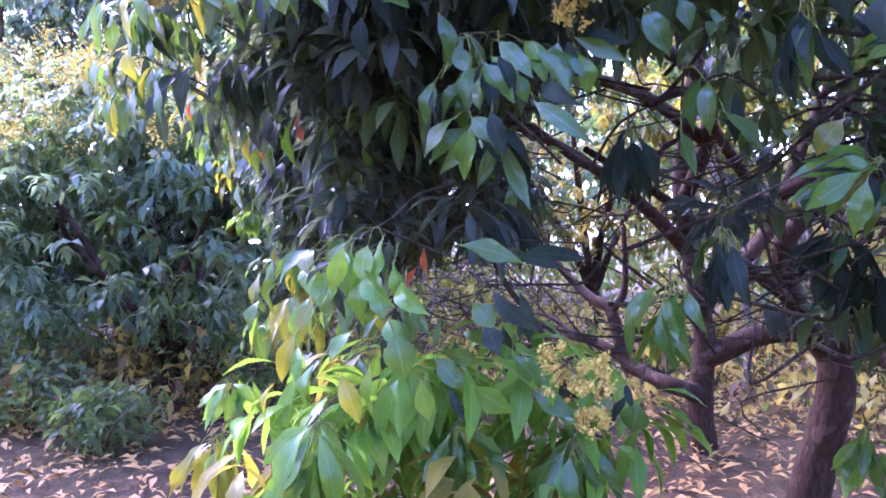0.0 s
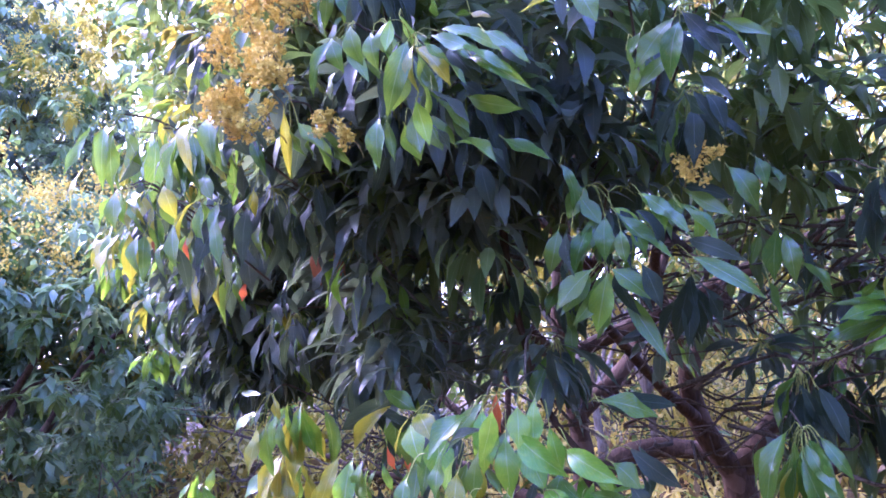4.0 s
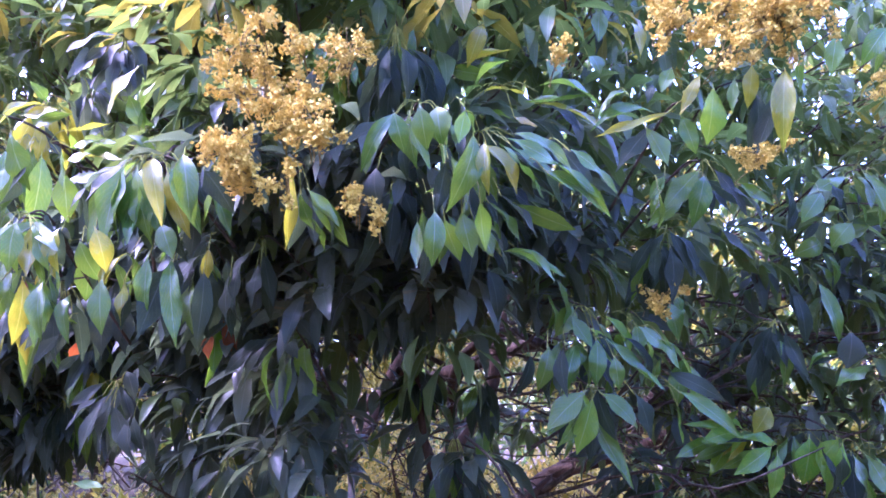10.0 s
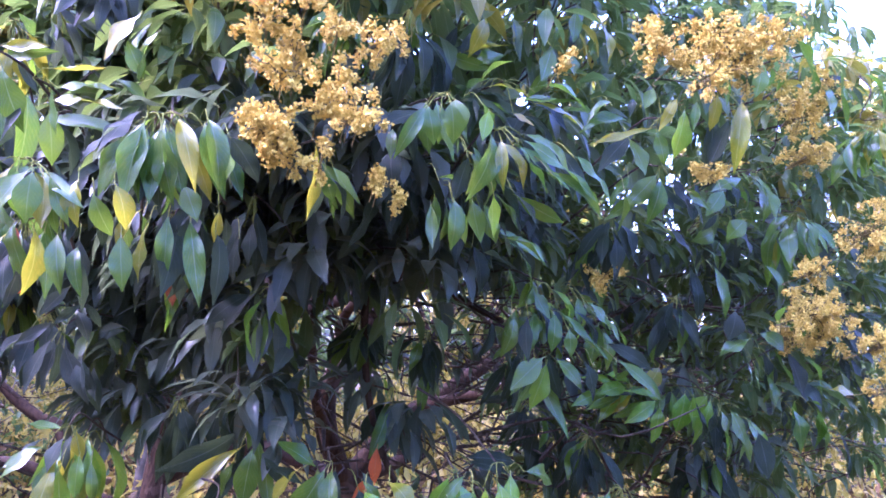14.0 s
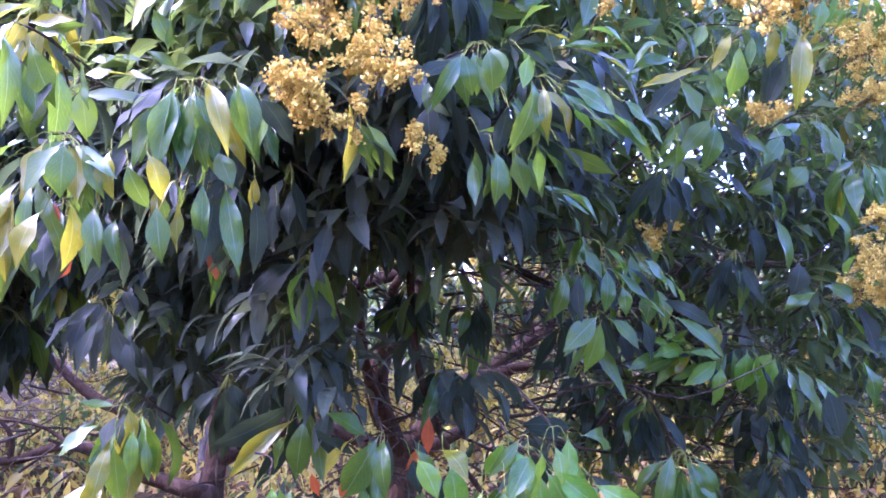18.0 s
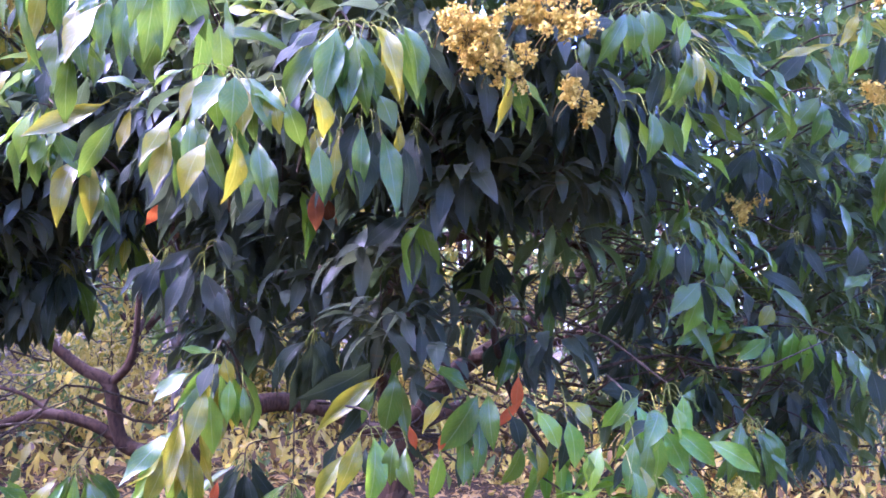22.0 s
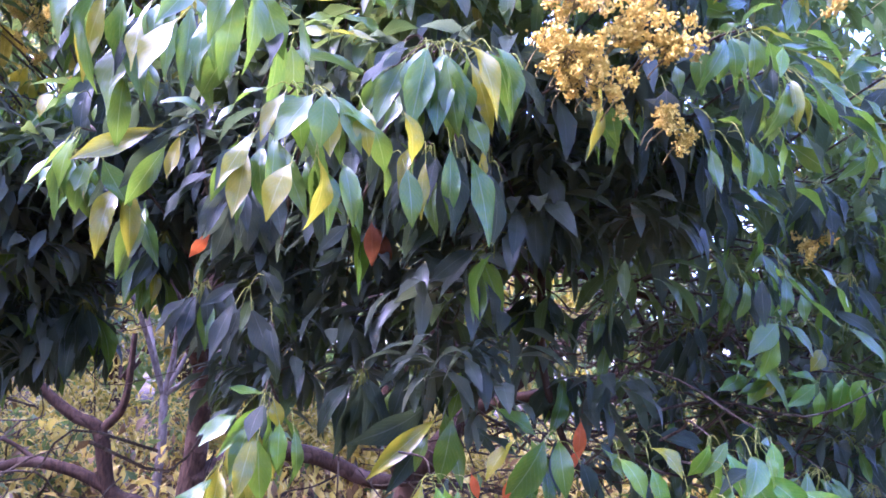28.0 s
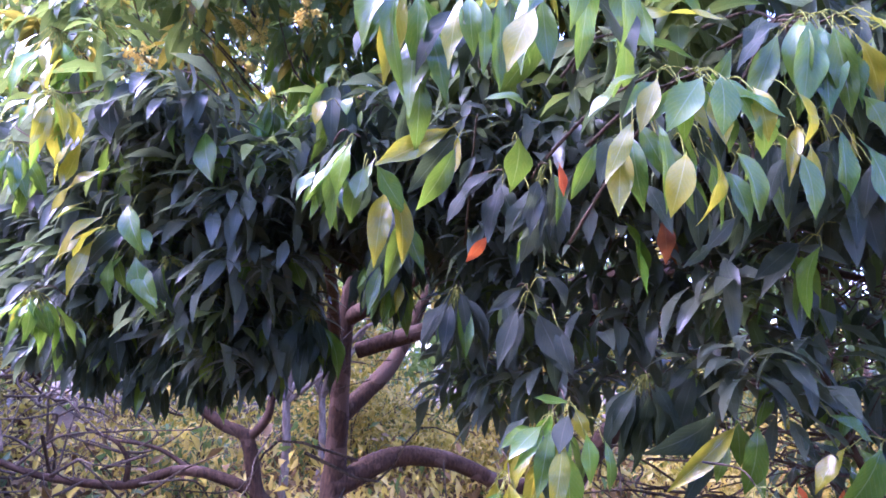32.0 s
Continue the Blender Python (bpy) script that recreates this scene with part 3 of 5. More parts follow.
shoot(-0.69, 1.77, 2.16)
hang("p", (-0.717, 1.799, 2.149), (-0.783, 1.848, 2.056), 0.024)
hang("g", (-0.720, 1.808, 2.137), (-0.748, 1.844, 2.008), 0.039)
hang("g", (-0.711, 1.787, 2.142), (-0.715, 1.787, 2.021), 0.029)
hang("g", (-0.701, 1.784, 2.145), (-0.710, 1.744, 2.008), 0.031)
hang("g", (-0.715, 1.741, 2.137), (-0.680, 1.725, 2.000), 0.042)
hang("y", (-0.695, 1.722, 2.146), (-0.691, 1.653, 2.013), 0.032)
hang("g", (-0.660, 1.692, 2.156), (-0.649, 1.652, 2.030), 0.039)
hang("g", (-0.672, 1.717, 2.039), (-0.656, 1.688, 1.974), 0.035)
hang("g", (-0.679, 1.740, 1.994), (-0.673, 1.735, 1.871), 0.030)
hang("y", (-0.692, 1.775, 1.970), (-0.699, 1.768, 1.867), 0.024)
hang("g", (-0.643, 1.732, 1.991), (-0.636, 1.683, 1.833), 0.036)
hang("y", (-0.689, 1.792, 1.999), (-0.722, 1.796, 1.898), 0.022)
hang("g", (-0.630, 1.702, 2.107), (-0.621, 1.669, 2.018), 0.029)

shoot(-0.68, 2.63, 2.00)
hang("y", (-0.681, 2.633, 1.989), (-0.726, 2.605, 1.814), 0.051)
hang("y", (-0.667, 2.618, 1.990), (-0.662, 2.587, 1.830), 0.044)
hang("g", (-0.665, 2.600, 1.995), (-0.637, 2.576, 1.907), 0.024)
hang("g", (-0.687, 2.642, 1.965), (-0.686, 2.631, 1.897), 0.031)

shoot(-0.72, 2.36, 2.10)
hang("y", (-0.768, 2.370, 2.072), (-0.899, 2.445, 1.971), 0.049)

shoot(-0.79, 2.63, 2.09)
hang("g", (-0.817, 2.614, 2.064), (-0.878, 2.648, 1.944), 0.041)
hang("b", (-0.802, 2.616, 2.072), (-0.803, 2.651, 1.954), 0.048)
hang("g", (-0.783, 2.598, 2.020), (-0.798, 2.600, 1.947), 0.043)
hang("g", (-0.761, 2.615, 2.014), (-0.758, 2.651, 1.907), 0.046)
hang("g", (-0.805, 2.638, 2.055), (-0.787, 2.679, 1.889), 0.043)
hang("g", (-0.757, 2.594, 2.034), (-0.709, 2.546, 1.937), 0.048)
hang("y", (-0.836, 2.670, 2.156), (-0.858, 2.672, 2.094), 0.030)
hang("g", (-0.815, 2.616, 2.160), (-0.826, 2.614, 2.116), 0.030)

shoot(-0.89, 2.42, 2.34)
hang("g", (-0.919, 2.406, 2.310), (-0.956, 2.438, 2.168), 0.055)
hang("y", (-0.905, 2.387, 2.306), (-0.904, 2.432, 2.116), 0.050)
hang("g", (-0.899, 2.404, 2.313), (-0.896, 2.384, 2.088), 0.037)
hang("g", (-0.887, 2.374, 2.307), (-0.854, 2.396, 2.142), 0.047)
hang("g", (-0.840, 2.405, 2.161), (-0.828, 2.414, 2.005), 0.046)
hang("g", (-0.842, 2.393, 2.243), (-0.836, 2.341, 2.090), 0.044)

shoot(-0.86, 2.27, 2.27)
hang("y", (-0.888, 2.270, 2.259), (-0.901, 2.283, 2.114), 0.037)
hang("g", (-0.875, 2.268, 2.255), (-0.870, 2.255, 2.141), 0.039)
hang("g", (-0.864, 2.248, 2.259), (-0.865, 2.237, 2.105), 0.031)
hang("g", (-0.834, 2.234, 2.279), (-0.829, 2.228, 2.086), 0.035)
hang("g", (-0.823, 2.186, 2.272), (-0.837, 2.178, 2.104), 0.035)
hang("g", (-0.813, 2.162, 2.261), (-0.789, 2.155, 2.125), 0.042)
hang("g", (-0.834, 2.236, 2.282), (-0.799, 2.190, 2.137), 0.029)

shoot(-0.50, 2.37, 1.79)
hang("p", (-0.524, 2.334, 1.747), (-0.493, 2.289, 1.642), 0.055)
hang("p", (-0.516, 2.365, 1.755), (-0.516, 2.406, 1.625), 0.040)
hang("p", (-0.523, 2.375, 1.762), (-0.563, 2.394, 1.623), 0.038)
hang("p", (-0.540, 2.350, 1.797), (-0.599, 2.399, 1.735), 0.030)
hang("p", (-0.504, 2.330, 1.822), (-0.488, 2.287, 1.753), 0.033)
hang("p", (-0.483, 2.309, 1.726), (-0.476, 2.268, 1.614), 0.035)

shoot(-0.60, 2.38, 2.03)
hang("p", (-0.640, 2.370, 2.019), (-0.675, 2.457, 1.901), 0.042)
hang("p", (-0.602, 2.374, 2.004), (-0.644, 2.374, 1.866), 0.047)
hang("p", (-0.581, 2.323, 1.987), (-0.569, 2.314, 1.850), 0.054)
hang("p", (-0.540, 2.296, 1.994), (-0.523, 2.295, 1.858), 0.050)
hang("g", (-0.610, 2.339, 2.095), (-0.608, 2.355, 1.975), 0.063)
hang("p", (-0.650, 2.382, 2.115), (-0.701, 2.414, 2.143), 0.029)
hang("y", (-0.687, 2.429, 2.090), (-0.693, 2.446, 1.987), 0.034)

shoot(-0.52, 2.26, 1.57)
hang("g", (-0.544, 2.233, 1.571), (-0.600, 2.281, 1.576), 0.026)
hang("y", (-0.511, 2.244, 1.565), (-0.496, 2.229, 1.500), 0.031)
hang("y", (-0.539, 2.252, 1.505), (-0.578, 2.244, 1.361), 0.042)
hang("b", (-0.534, 2.250, 1.491), (-0.512, 2.244, 1.354), 0.053)
hang("b", (-0.506, 2.223, 1.520), (-0.514, 2.206, 1.422), 0.033)
hang("g", (-0.498, 2.190, 1.510), (-0.487, 2.180, 1.412), 0.024)
hang("p", (-0.532, 2.244, 1.552), (-0.560, 2.246, 1.475), 0.042)
hang("g", (-0.554, 2.284, 1.526), (-0.619, 2.319, 1.458), 0.040)

shoot(-0.20, 2.00, 1.67)
hang("g", (-0.216, 1.986, 1.659), (-0.242, 1.991, 1.540), 0.040)
hang("y", (-0.210, 2.038, 1.545), (-0.310, 2.145, 1.401), 0.043)
hang("g", (-0.218, 1.998, 1.555), (-0.213, 2.025, 1.407), 0.056)
hang("g", (-0.231, 2.045, 1.511), (-0.240, 2.070, 1.425), 0.035)
hang("p", (-0.201, 2.001, 1.664), (-0.184, 1.929, 1.572), 0.033)

shoot(-0.34, 1.96, 1.44)
hang("y", (-0.371, 1.955, 1.436), (-0.422, 1.964, 1.305), 0.042)
hang("b", (-0.343, 1.947, 1.430), (-0.370, 1.922, 1.283), 0.051)
hang("b", (-0.342, 1.925, 1.428), (-0.308, 1.901, 1.337), 0.036)
hang("g", (-0.309, 1.879, 1.416), (-0.313, 1.844, 1.316), 0.040)
hang("g", (-0.327, 1.899, 1.425), (-0.326, 1.901, 1.330), 0.038)
hang("y", (-0.375, 1.978, 1.393), (-0.414, 2.022, 1.274), 0.036)

shoot(-0.19, 1.78, 1.54)
hang("g", (-0.192, 1.785, 1.535), (-0.225, 1.856, 1.396), 0.065)
hang("g", (-0.216, 1.748, 1.535), (-0.236, 1.713, 1.422), 0.043)
hang("g", (-0.191, 1.789, 1.483), (-0.226, 1.761, 1.356), 0.041)
hang("g", (-0.218, 1.800, 1.436), (-0.242, 1.777, 1.340), 0.041)
hang("y", (-0.226, 1.832, 1.524), (-0.255, 1.882, 1.432), 0.041)
hang("d", (-0.152, 1.728, 1.490), (-0.154, 1.698, 1.420), 0.039)
hang("g", (-0.135, 1.709, 1.433), (-0.166, 1.735, 1.342), 0.043)
hang("y", (-0.134, 1.678, 1.438), (-0.125, 1.671, 1.350), 0.039)
hang("g", (-0.291, 1.854, 1.582), (-0.226, 1.789, 1.532), 0.043)
hang("b", (-0.239, 1.843, 1.404), (-0.244, 1.858, 1.296), 0.039)

shoot(-0.17, 1.47, 1.57)
hang("y", (-0.280, 1.544, 1.543), (-0.267, 1.488, 1.495), 0.042)
hang("b", (-0.282, 1.600, 1.520), (-0.277, 1.548, 1.454), 0.046)
hang("b", (-0.237, 1.557, 1.511), (-0.249, 1.527, 1.420), 0.058)
hang("b", (-0.191, 1.466, 1.561), (-0.201, 1.500, 1.498), 0.035)
hang("b", (-0.180, 1.464, 1.559), (-0.176, 1.481, 1.435), 0.042)
hang("b", (-0.190, 1.444, 1.553), (-0.183, 1.408, 1.460), 0.046)
hang("b", (-0.153, 1.420, 1.513), (-0.150, 1.412, 1.402), 0.042)
hang("b", (-0.125, 1.416, 1.508), (-0.105, 1.363, 1.417), 0.051)
hang("b", (-0.146, 1.397, 1.516), (-0.082, 1.319, 1.445), 0.044)
hang("b", (-0.074, 1.346, 1.488), (-0.020, 1.254, 1.437), 0.041)
hang("b", (-0.101, 1.387, 1.420), (-0.067, 1.340, 1.366), 0.041)
hang("b", (-0.219, 1.488, 1.473), (-0.236, 1.497, 1.381), 0.038)

shoot(-0.32, 1.33, 2.19)
hang("b", (-0.360, 1.319, 2.217), (-0.370, 1.322, 2.155), 0.026)
hang("g", (-0.324, 1.342, 2.191), (-0.362, 1.358, 2.051), 0.041)
hang("g", (-0.317, 1.335, 2.177), (-0.290, 1.368, 2.049), 0.031)
hang("y", (-0.314, 1.320, 2.177), (-0.315, 1.308, 2.079), 0.023)
hang("g", (-0.324, 1.297, 2.168), (-0.250, 1.255, 2.076), 0.033)
hang("g", (-0.312, 1.297, 2.177), (-0.197, 1.186, 2.074), 0.029)
hang("g", (-0.244, 1.263, 2.130), (-0.162, 1.192, 2.052), 0.026)
hang("g", (-0.284, 1.300, 2.190), (-0.187, 1.250, 2.137), 0.031)
hang("p", (-0.303, 1.303, 2.088), (-0.239, 1.275, 2.018), 0.027)
hang("b", (-0.320, 1.324, 2.079), (-0.295, 1.334, 1.999), 0.032)
hang("g", (-0.315, 1.374, 2.073), (-0.306, 1.353, 1.989), 0.038)
hang("g", (-0.233, 1.225, 2.161), (-0.173, 1.172, 2.086), 0.026)

shoot(-0.41, 1.38, 2.23)
hang("g", (-0.452, 1.385, 2.203), (-0.431, 1.379, 2.136), 0.032)
hang("g", (-0.441, 1.394, 2.206), (-0.478, 1.426, 2.104), 0.027)
hang("g", (-0.422, 1.359, 2.216), (-0.400, 1.362, 2.144), 0.035)
hang("g", (-0.435, 1.372, 2.201), (-0.390, 1.364, 2.116), 0.029)
hang("g", (-0.371, 1.374, 2.059), (-0.374, 1.371, 1.964), 0.034)
hang("d", (-0.375, 1.344, 2.135), (-0.370, 1.373, 2.050), 0.029)

shoot(-0.21, 1.39, 2.33)
hang("y", (-0.257, 1.401, 2.302), (-0.202, 1.333, 2.290), 0.025)
hang("g", (-0.176, 1.352, 2.318), (-0.082, 1.267, 2.280), 0.035)
hang("y", (-0.167, 1.353, 2.295), (-0.084, 1.259, 2.235), 0.035)
hang("g", (-0.263, 1.409, 2.301), (-0.230, 1.354, 2.356), 0.032)
hang("w", (-0.204, 1.373, 2.267), (-0.174, 1.337, 2.243), 0.023)
hang("g", (-0.049, 1.226, 2.312), (-0.102, 1.260, 2.258), 0.020)

shoot(-0.02, 1.14, 2.28)
hang("y", (-0.053, 1.138, 2.253), (-0.168, 1.218, 2.194), 0.020)
hang("b", (0.003, 1.102, 2.306), (0.018, 1.128, 2.206), 0.052)
hang("y", (-0.025, 1.106, 2.319), (-0.048, 1.135, 2.243), 0.022)
hang("g", (-0.047, 1.147, 2.336), (-0.069, 1.156, 2.284), 0.026)
hang("g", (-0.085, 1.180, 2.228), (-0.067, 1.149, 2.153), 0.039)
hang("g", (-0.028, 1.149, 2.258), (0.003, 1.139, 2.189), 0.033)
hang("y", (0.037, 1.050, 2.339), (0.047, 1.067, 2.264), 0.029)
hang("y", (0.096, 1.021, 2.341), (0.084, 1.029, 2.182), 0.038)

shoot(0.11, 1.19, 2.22)
hang("g", (0.107, 1.191, 2.203), (0.044, 1.235, 2.117), 0.043)
hang("g", (0.111, 1.188, 2.193), (0.093, 1.207, 2.090), 0.039)
hang("p", (0.091, 1.165, 2.197), (0.136, 1.124, 2.104), 0.031)
hang("p", (0.105, 1.157, 2.163), (0.183, 1.117, 2.092), 0.025)
hang("g", (0.157, 1.154, 2.185), (0.228, 1.115, 2.143), 0.024)
hang("g", (0.027, 1.229, 2.160), (0.043, 1.250, 2.067), 0.042)
hang("g", (0.064, 1.235, 2.192), (0.048, 1.264, 2.145), 0.022)
hang("p", (0.117, 1.169, 2.094), (0.147, 1.123, 2.031), 0.025)

shoot(0.04, 1.41, 1.96)
hang("g", (0.020, 1.427, 1.944), (0.048, 1.397, 1.880), 0.035)
hang("g", (0.069, 1.395, 1.912), (0.125, 1.291, 1.803), 0.041)
hang("g", (0.056, 1.394, 1.900), (0.047, 1.390, 1.808), 0.035)
hang("g", (0.067, 1.362, 1.867), (0.069, 1.353, 1.801), 0.029)
hang("g", (-0.014, 1.453, 1.885), (-0.034, 1.463, 1.794), 0.037)
hang("p", (-0.004, 1.420, 1.885), (-0.005, 1.412, 1.785), 0.031)
hang("g", (-0.014, 1.440, 2.013), (0.022, 1.453, 1.904), 0.039)
hang("g", (0.095, 1.338, 1.927), (0.155, 1.281, 1.844), 0.040)
hang("g", (0.161, 1.319, 1.905), (0.221, 1.292, 1.817), 0.041)

shoot(0.05, 1.41, 1.81)
hang("g", (0.028, 1.393, 1.801), (-0.035, 1.437, 1.725), 0.047)
hang("b", (0.056, 1.402, 1.794), (0.041, 1.431, 1.683), 0.046)
hang("g", (0.049, 1.384, 1.798), (0.105, 1.341, 1.735), 0.043)
hang("g", (0.152, 1.292, 1.809), (0.246, 1.215, 1.722), 0.034)
hang("d", (0.085, 1.334, 1.803), (0.111, 1.318, 1.714), 0.034)

shoot(-0.13, 1.48, 2.07)
hang("g", (-0.127, 1.451, 2.061), (-0.062, 1.368, 1.995), 0.043)
hang("d", (-0.160, 1.476, 2.016), (-0.145, 1.458, 1.912), 0.036)

# mostly b on these two shoots: lighter colour offsets the shade above
shoot(0.83, 1.43, 1.72)
hang("b", (0.819, 1.435, 1.704), (0.733, 1.501, 1.627), 0.049)
hang("b", (0.819, 1.427, 1.691), (0.798, 1.441, 1.574), 0.046)
hang("b", (0.845, 1.427, 1.702), (0.760, 1.496, 1.721), 0.039)
hang("y", (0.767, 1.414, 1.801), (0.726, 1.439, 1.731), 0.053)
hang("b", (0.893, 1.378, 1.735), (0.879, 1.398, 1.610), 0.078)
hang("b", (0.893, 1.351, 1.728), (0.888, 1.346, 1.620), 0.049)
hang("b", (0.925, 1.310, 1.725), (0.910, 1.358, 1.578), 0.053)

shoot(0.98, 1.27, 1.72)
hang("b", (0.946, 1.297, 1.682), (0.970, 1.275, 1.531), 0.070)
hang("b", (0.951, 1.262, 1.702), (0.936, 1.234, 1.533), 0.066)
hang("b", (1.018, 1.233, 1.672), (1.062, 1.184, 1.544), 0.061)
hang("b", (0.930, 1.319, 1.730), (0.887, 1.370, 1.657), 0.052)

shoot(-0.51, 1.57, 2.15)
hang("y", (-0.524, 1.566, 2.140), (-0.510, 1.588, 2.000), 0.022)
hang("g", (-0.514, 1.549, 2.094), (-0.482, 1.548, 2.033), 0.025)
hang("g", (-0.502, 1.551, 2.106), (-0.452, 1.517, 2.039), 0.032)
hang("p", (-0.534, 1.505, 2.286), (-0.524, 1.507, 2.236), 0.030)
hang("d", (-0.580, 1.604, 2.117), (-0.557, 1.576, 2.049), 0.033)

shoot(-0.60, 3.19, 1.98)
hang("p", (-0.583, 3.186, 1.974), (-0.506, 3.080, 1.881), 0.062)
hang("p", (-0.599, 3.178, 1.973), (-0.618, 3.201, 1.881), 0.044)
hang("p", (-0.600, 3.195, 1.974), (-0.651, 3.226, 1.912), 0.042)
hang("p", (-0.609, 3.190, 1.955), (-0.711, 3.293, 1.867), 0.047)
hang("p", (-0.588, 3.169, 1.984), (-0.538, 3.054, 1.966), 0.038)
hang("g", (-0.616, 3.205, 1.888), (-0.640, 3.206, 1.753), 0.050)
hang("g", (-0.584, 3.209, 1.877), (-0.560, 3.183, 1.739), 0.054)
hang("g", (-0.549, 3.110, 1.897), (-0.513, 3.086, 1.804), 0.050)

shoot(-0.96, 3.30, 2.26)
hang("p", (-0.996, 3.331, 2.243), (-0.993, 3.283, 2.111), 0.063)
hang("p", (-0.910, 3.236, 2.257), (-0.909, 3.258, 2.149), 0.055)
hang("g", (-0.835, 3.126, 2.154), (-0.813, 3.120, 2.044), 0.067)
hang("g", (-0.914, 3.278, 1.920), (-0.887, 3.229, 1.858), 0.057)
hang("g", (-0.898, 3.322, 1.859), (-0.928, 3.314, 1.735), 0.052)
hang("g", (-0.896, 3.281, 1.843), (-0.864, 3.197, 1.718), 0.057)
hang("y", (-0.953, 3.329, 1.941), (-1.019, 3.406, 1.819), 0.038)
hang("y", (-0.930, 3.335, 1.922), (-0.973, 3.433, 1.794), 0.038)
hang("y", (-0.992, 3.352, 1.971), (-1.053, 3.387, 1.916), 0.030)
hang("g", (-0.884, 3.174, 2.221), (-0.876, 3.180, 2.098), 0.046)
hang("y", (-1.021, 3.382, 2.128), (-1.050, 3.396, 1.997), 0.054)

shoot(-0.13, 1.40, 1.59)
hang("g", (-0.226, 1.383, 1.549), (-0.304, 1.377, 1.480), 0.041)
hang("b", (-0.186, 1.388, 1.560), (-0.210, 1.393, 1.468), 0.038)
hang("b", (-0.140, 1.391, 1.560), (-0.150, 1.366, 1.488), 0.040)
hang("b", (-0.109, 1.380, 1.577), (-0.122, 1.367, 1.478), 0.036)
hang("b", (-0.093, 1.369, 1.529), (-0.073, 1.370, 1.442), 0.029)
hang("g", (-0.208, 1.401, 1.490), (-0.218, 1.410, 1.401), 0.033)
hang("y", (-0.245, 1.414, 1.453), (-0.265, 1.387, 1.374), 0.033)
hang("g", (-0.340, 1.382, 1.455), (-0.352, 1.361, 1.398), 0.027)
hang("b", (-0.168, 1.391, 1.397), (-0.210, 1.373, 1.338), 0.035)
hang("g", (-0.266, 1.407, 1.500), (-0.286, 1.407, 1.404), 0.032)

shoot(0.05, 1.45, 1.45)
hang("g", (0.054, 1.440, 1.447), (0.099, 1.417, 1.396), 0.049)
hang("p", (0.078, 1.423, 1.409), (0.105, 1.405, 1.347), 0.043)
hang("p", (0.095, 1.450, 1.474), (0.185, 1.419, 1.395), 0.038)
hang("g", (0.022, 1.429, 1.558), (0.155, 1.432, 1.521), 0.043)
hang("g", (-0.020, 1.441, 1.343), (0.041, 1.435, 1.274), 0.045)
hang("b", (0.057, 1.452, 1.286), (0.139, 1.424, 1.236), 0.049)
hang("g", (0.131, 1.438, 1.347), (0.189, 1.440, 1.280), 0.049)
hang("g", (-0.009, 1.447, 1.357), (0.079, 1.423, 1.331), 0.033)
hang("g", (0.166, 1.423, 1.280), (0.245, 1.384, 1.235), 0.041)
hang("g", (-0.039, 1.444, 1.436), (-0.059, 1.451, 1.365), 0.036)

shoot(-0.11, 1.36, 1.42)
hang("g", (-0.088, 1.326, 1.405), (-0.069, 1.324, 1.318), 0.061)
hang("b", (-0.077, 1.357, 1.317), (-0.088, 1.343, 1.231), 0.040)
hang("b", (-0.133, 1.350, 1.347), (-0.124, 1.329, 1.245), 0.043)
hang("y", (-0.189, 1.349, 1.330), (-0.151, 1.346, 1.232), 0.038)
hang("y", (-0.261, 1.335, 1.406), (-0.292, 1.348, 1.308), 0.033)
hang("y", (-0.301, 1.366, 1.310), (-0.319, 1.346, 1.235), 0.037)
hang("b", (-0.226, 1.353, 1.346), (-0.243, 1.332, 1.261), 0.038)
hang("b", (-0.041, 1.339, 1.319), (-0.024, 1.340, 1.237), 0.036)

shoot(0.38, 1.42, 1.29)
hang("g", (0.376, 1.422, 1.260), (0.365, 1.431, 1.195), 0.055)
hang("g", (0.330, 1.406, 1.280), (0.289, 1.409, 1.212), 0.035)

shoot(-0.35, 1.85, 1.90)
hang("b", (-0.361, 1.836, 1.883), (-0.358, 1.860, 1.746), 0.038)
hang("p", (-0.356, 1.821, 1.927), (-0.317, 1.787, 1.868), 0.034)
hang("d", (-0.373, 1.870, 1.886), (-0.437, 1.934, 1.808), 0.039)
hang("d", (-0.358, 1.859, 1.896), (-0.397, 1.936, 1.777), 0.033)
hang("d", (-0.425, 1.873, 1.923), (-0.487, 1.962, 1.828), 0.032)

shoot(-0.10, 1.81, 2.01)
hang("p", (-0.161, 1.863, 1.978), (-0.253, 1.911, 1.929), 0.032)
hang("p", (-0.137, 1.801, 1.998), (-0.196, 1.867, 1.945), 0.031)
hang("p", (-0.097, 1.787, 1.979), (-0.042, 1.716, 1.938), 0.031)
hang("p", (-0.115, 1.812, 2.028), (-0.196, 1.835, 2.061), 0.029)
hang("p", (-0.087, 1.782, 2.005), (-0.024, 1.723, 2.033), 0.027)
hang("p", (-0.118, 1.804, 1.978), (-0.111, 1.827, 1.881), 0.031)
hang("p", (-0.095, 1.794, 1.974), (-0.067, 1.772, 1.883), 0.031)

shoot(0.90, 1.18, 2.40)
hang("g", (0.864, 1.181, 2.378), (0.869, 1.161, 2.234), 0.054)
hang("g", (0.825, 1.204, 2.365), (0.717, 1.264, 2.303), 0.041)
hang("g", (0.839, 1.290, 2.212), (0.752, 1.331, 2.168), 0.049)
hang("g", (0.819, 1.284, 2.187), (0.838, 1.272, 2.087), 0.046)
hang("g", (0.913, 1.159, 2.382), (0.944, 1.129, 2.264), 0.049)
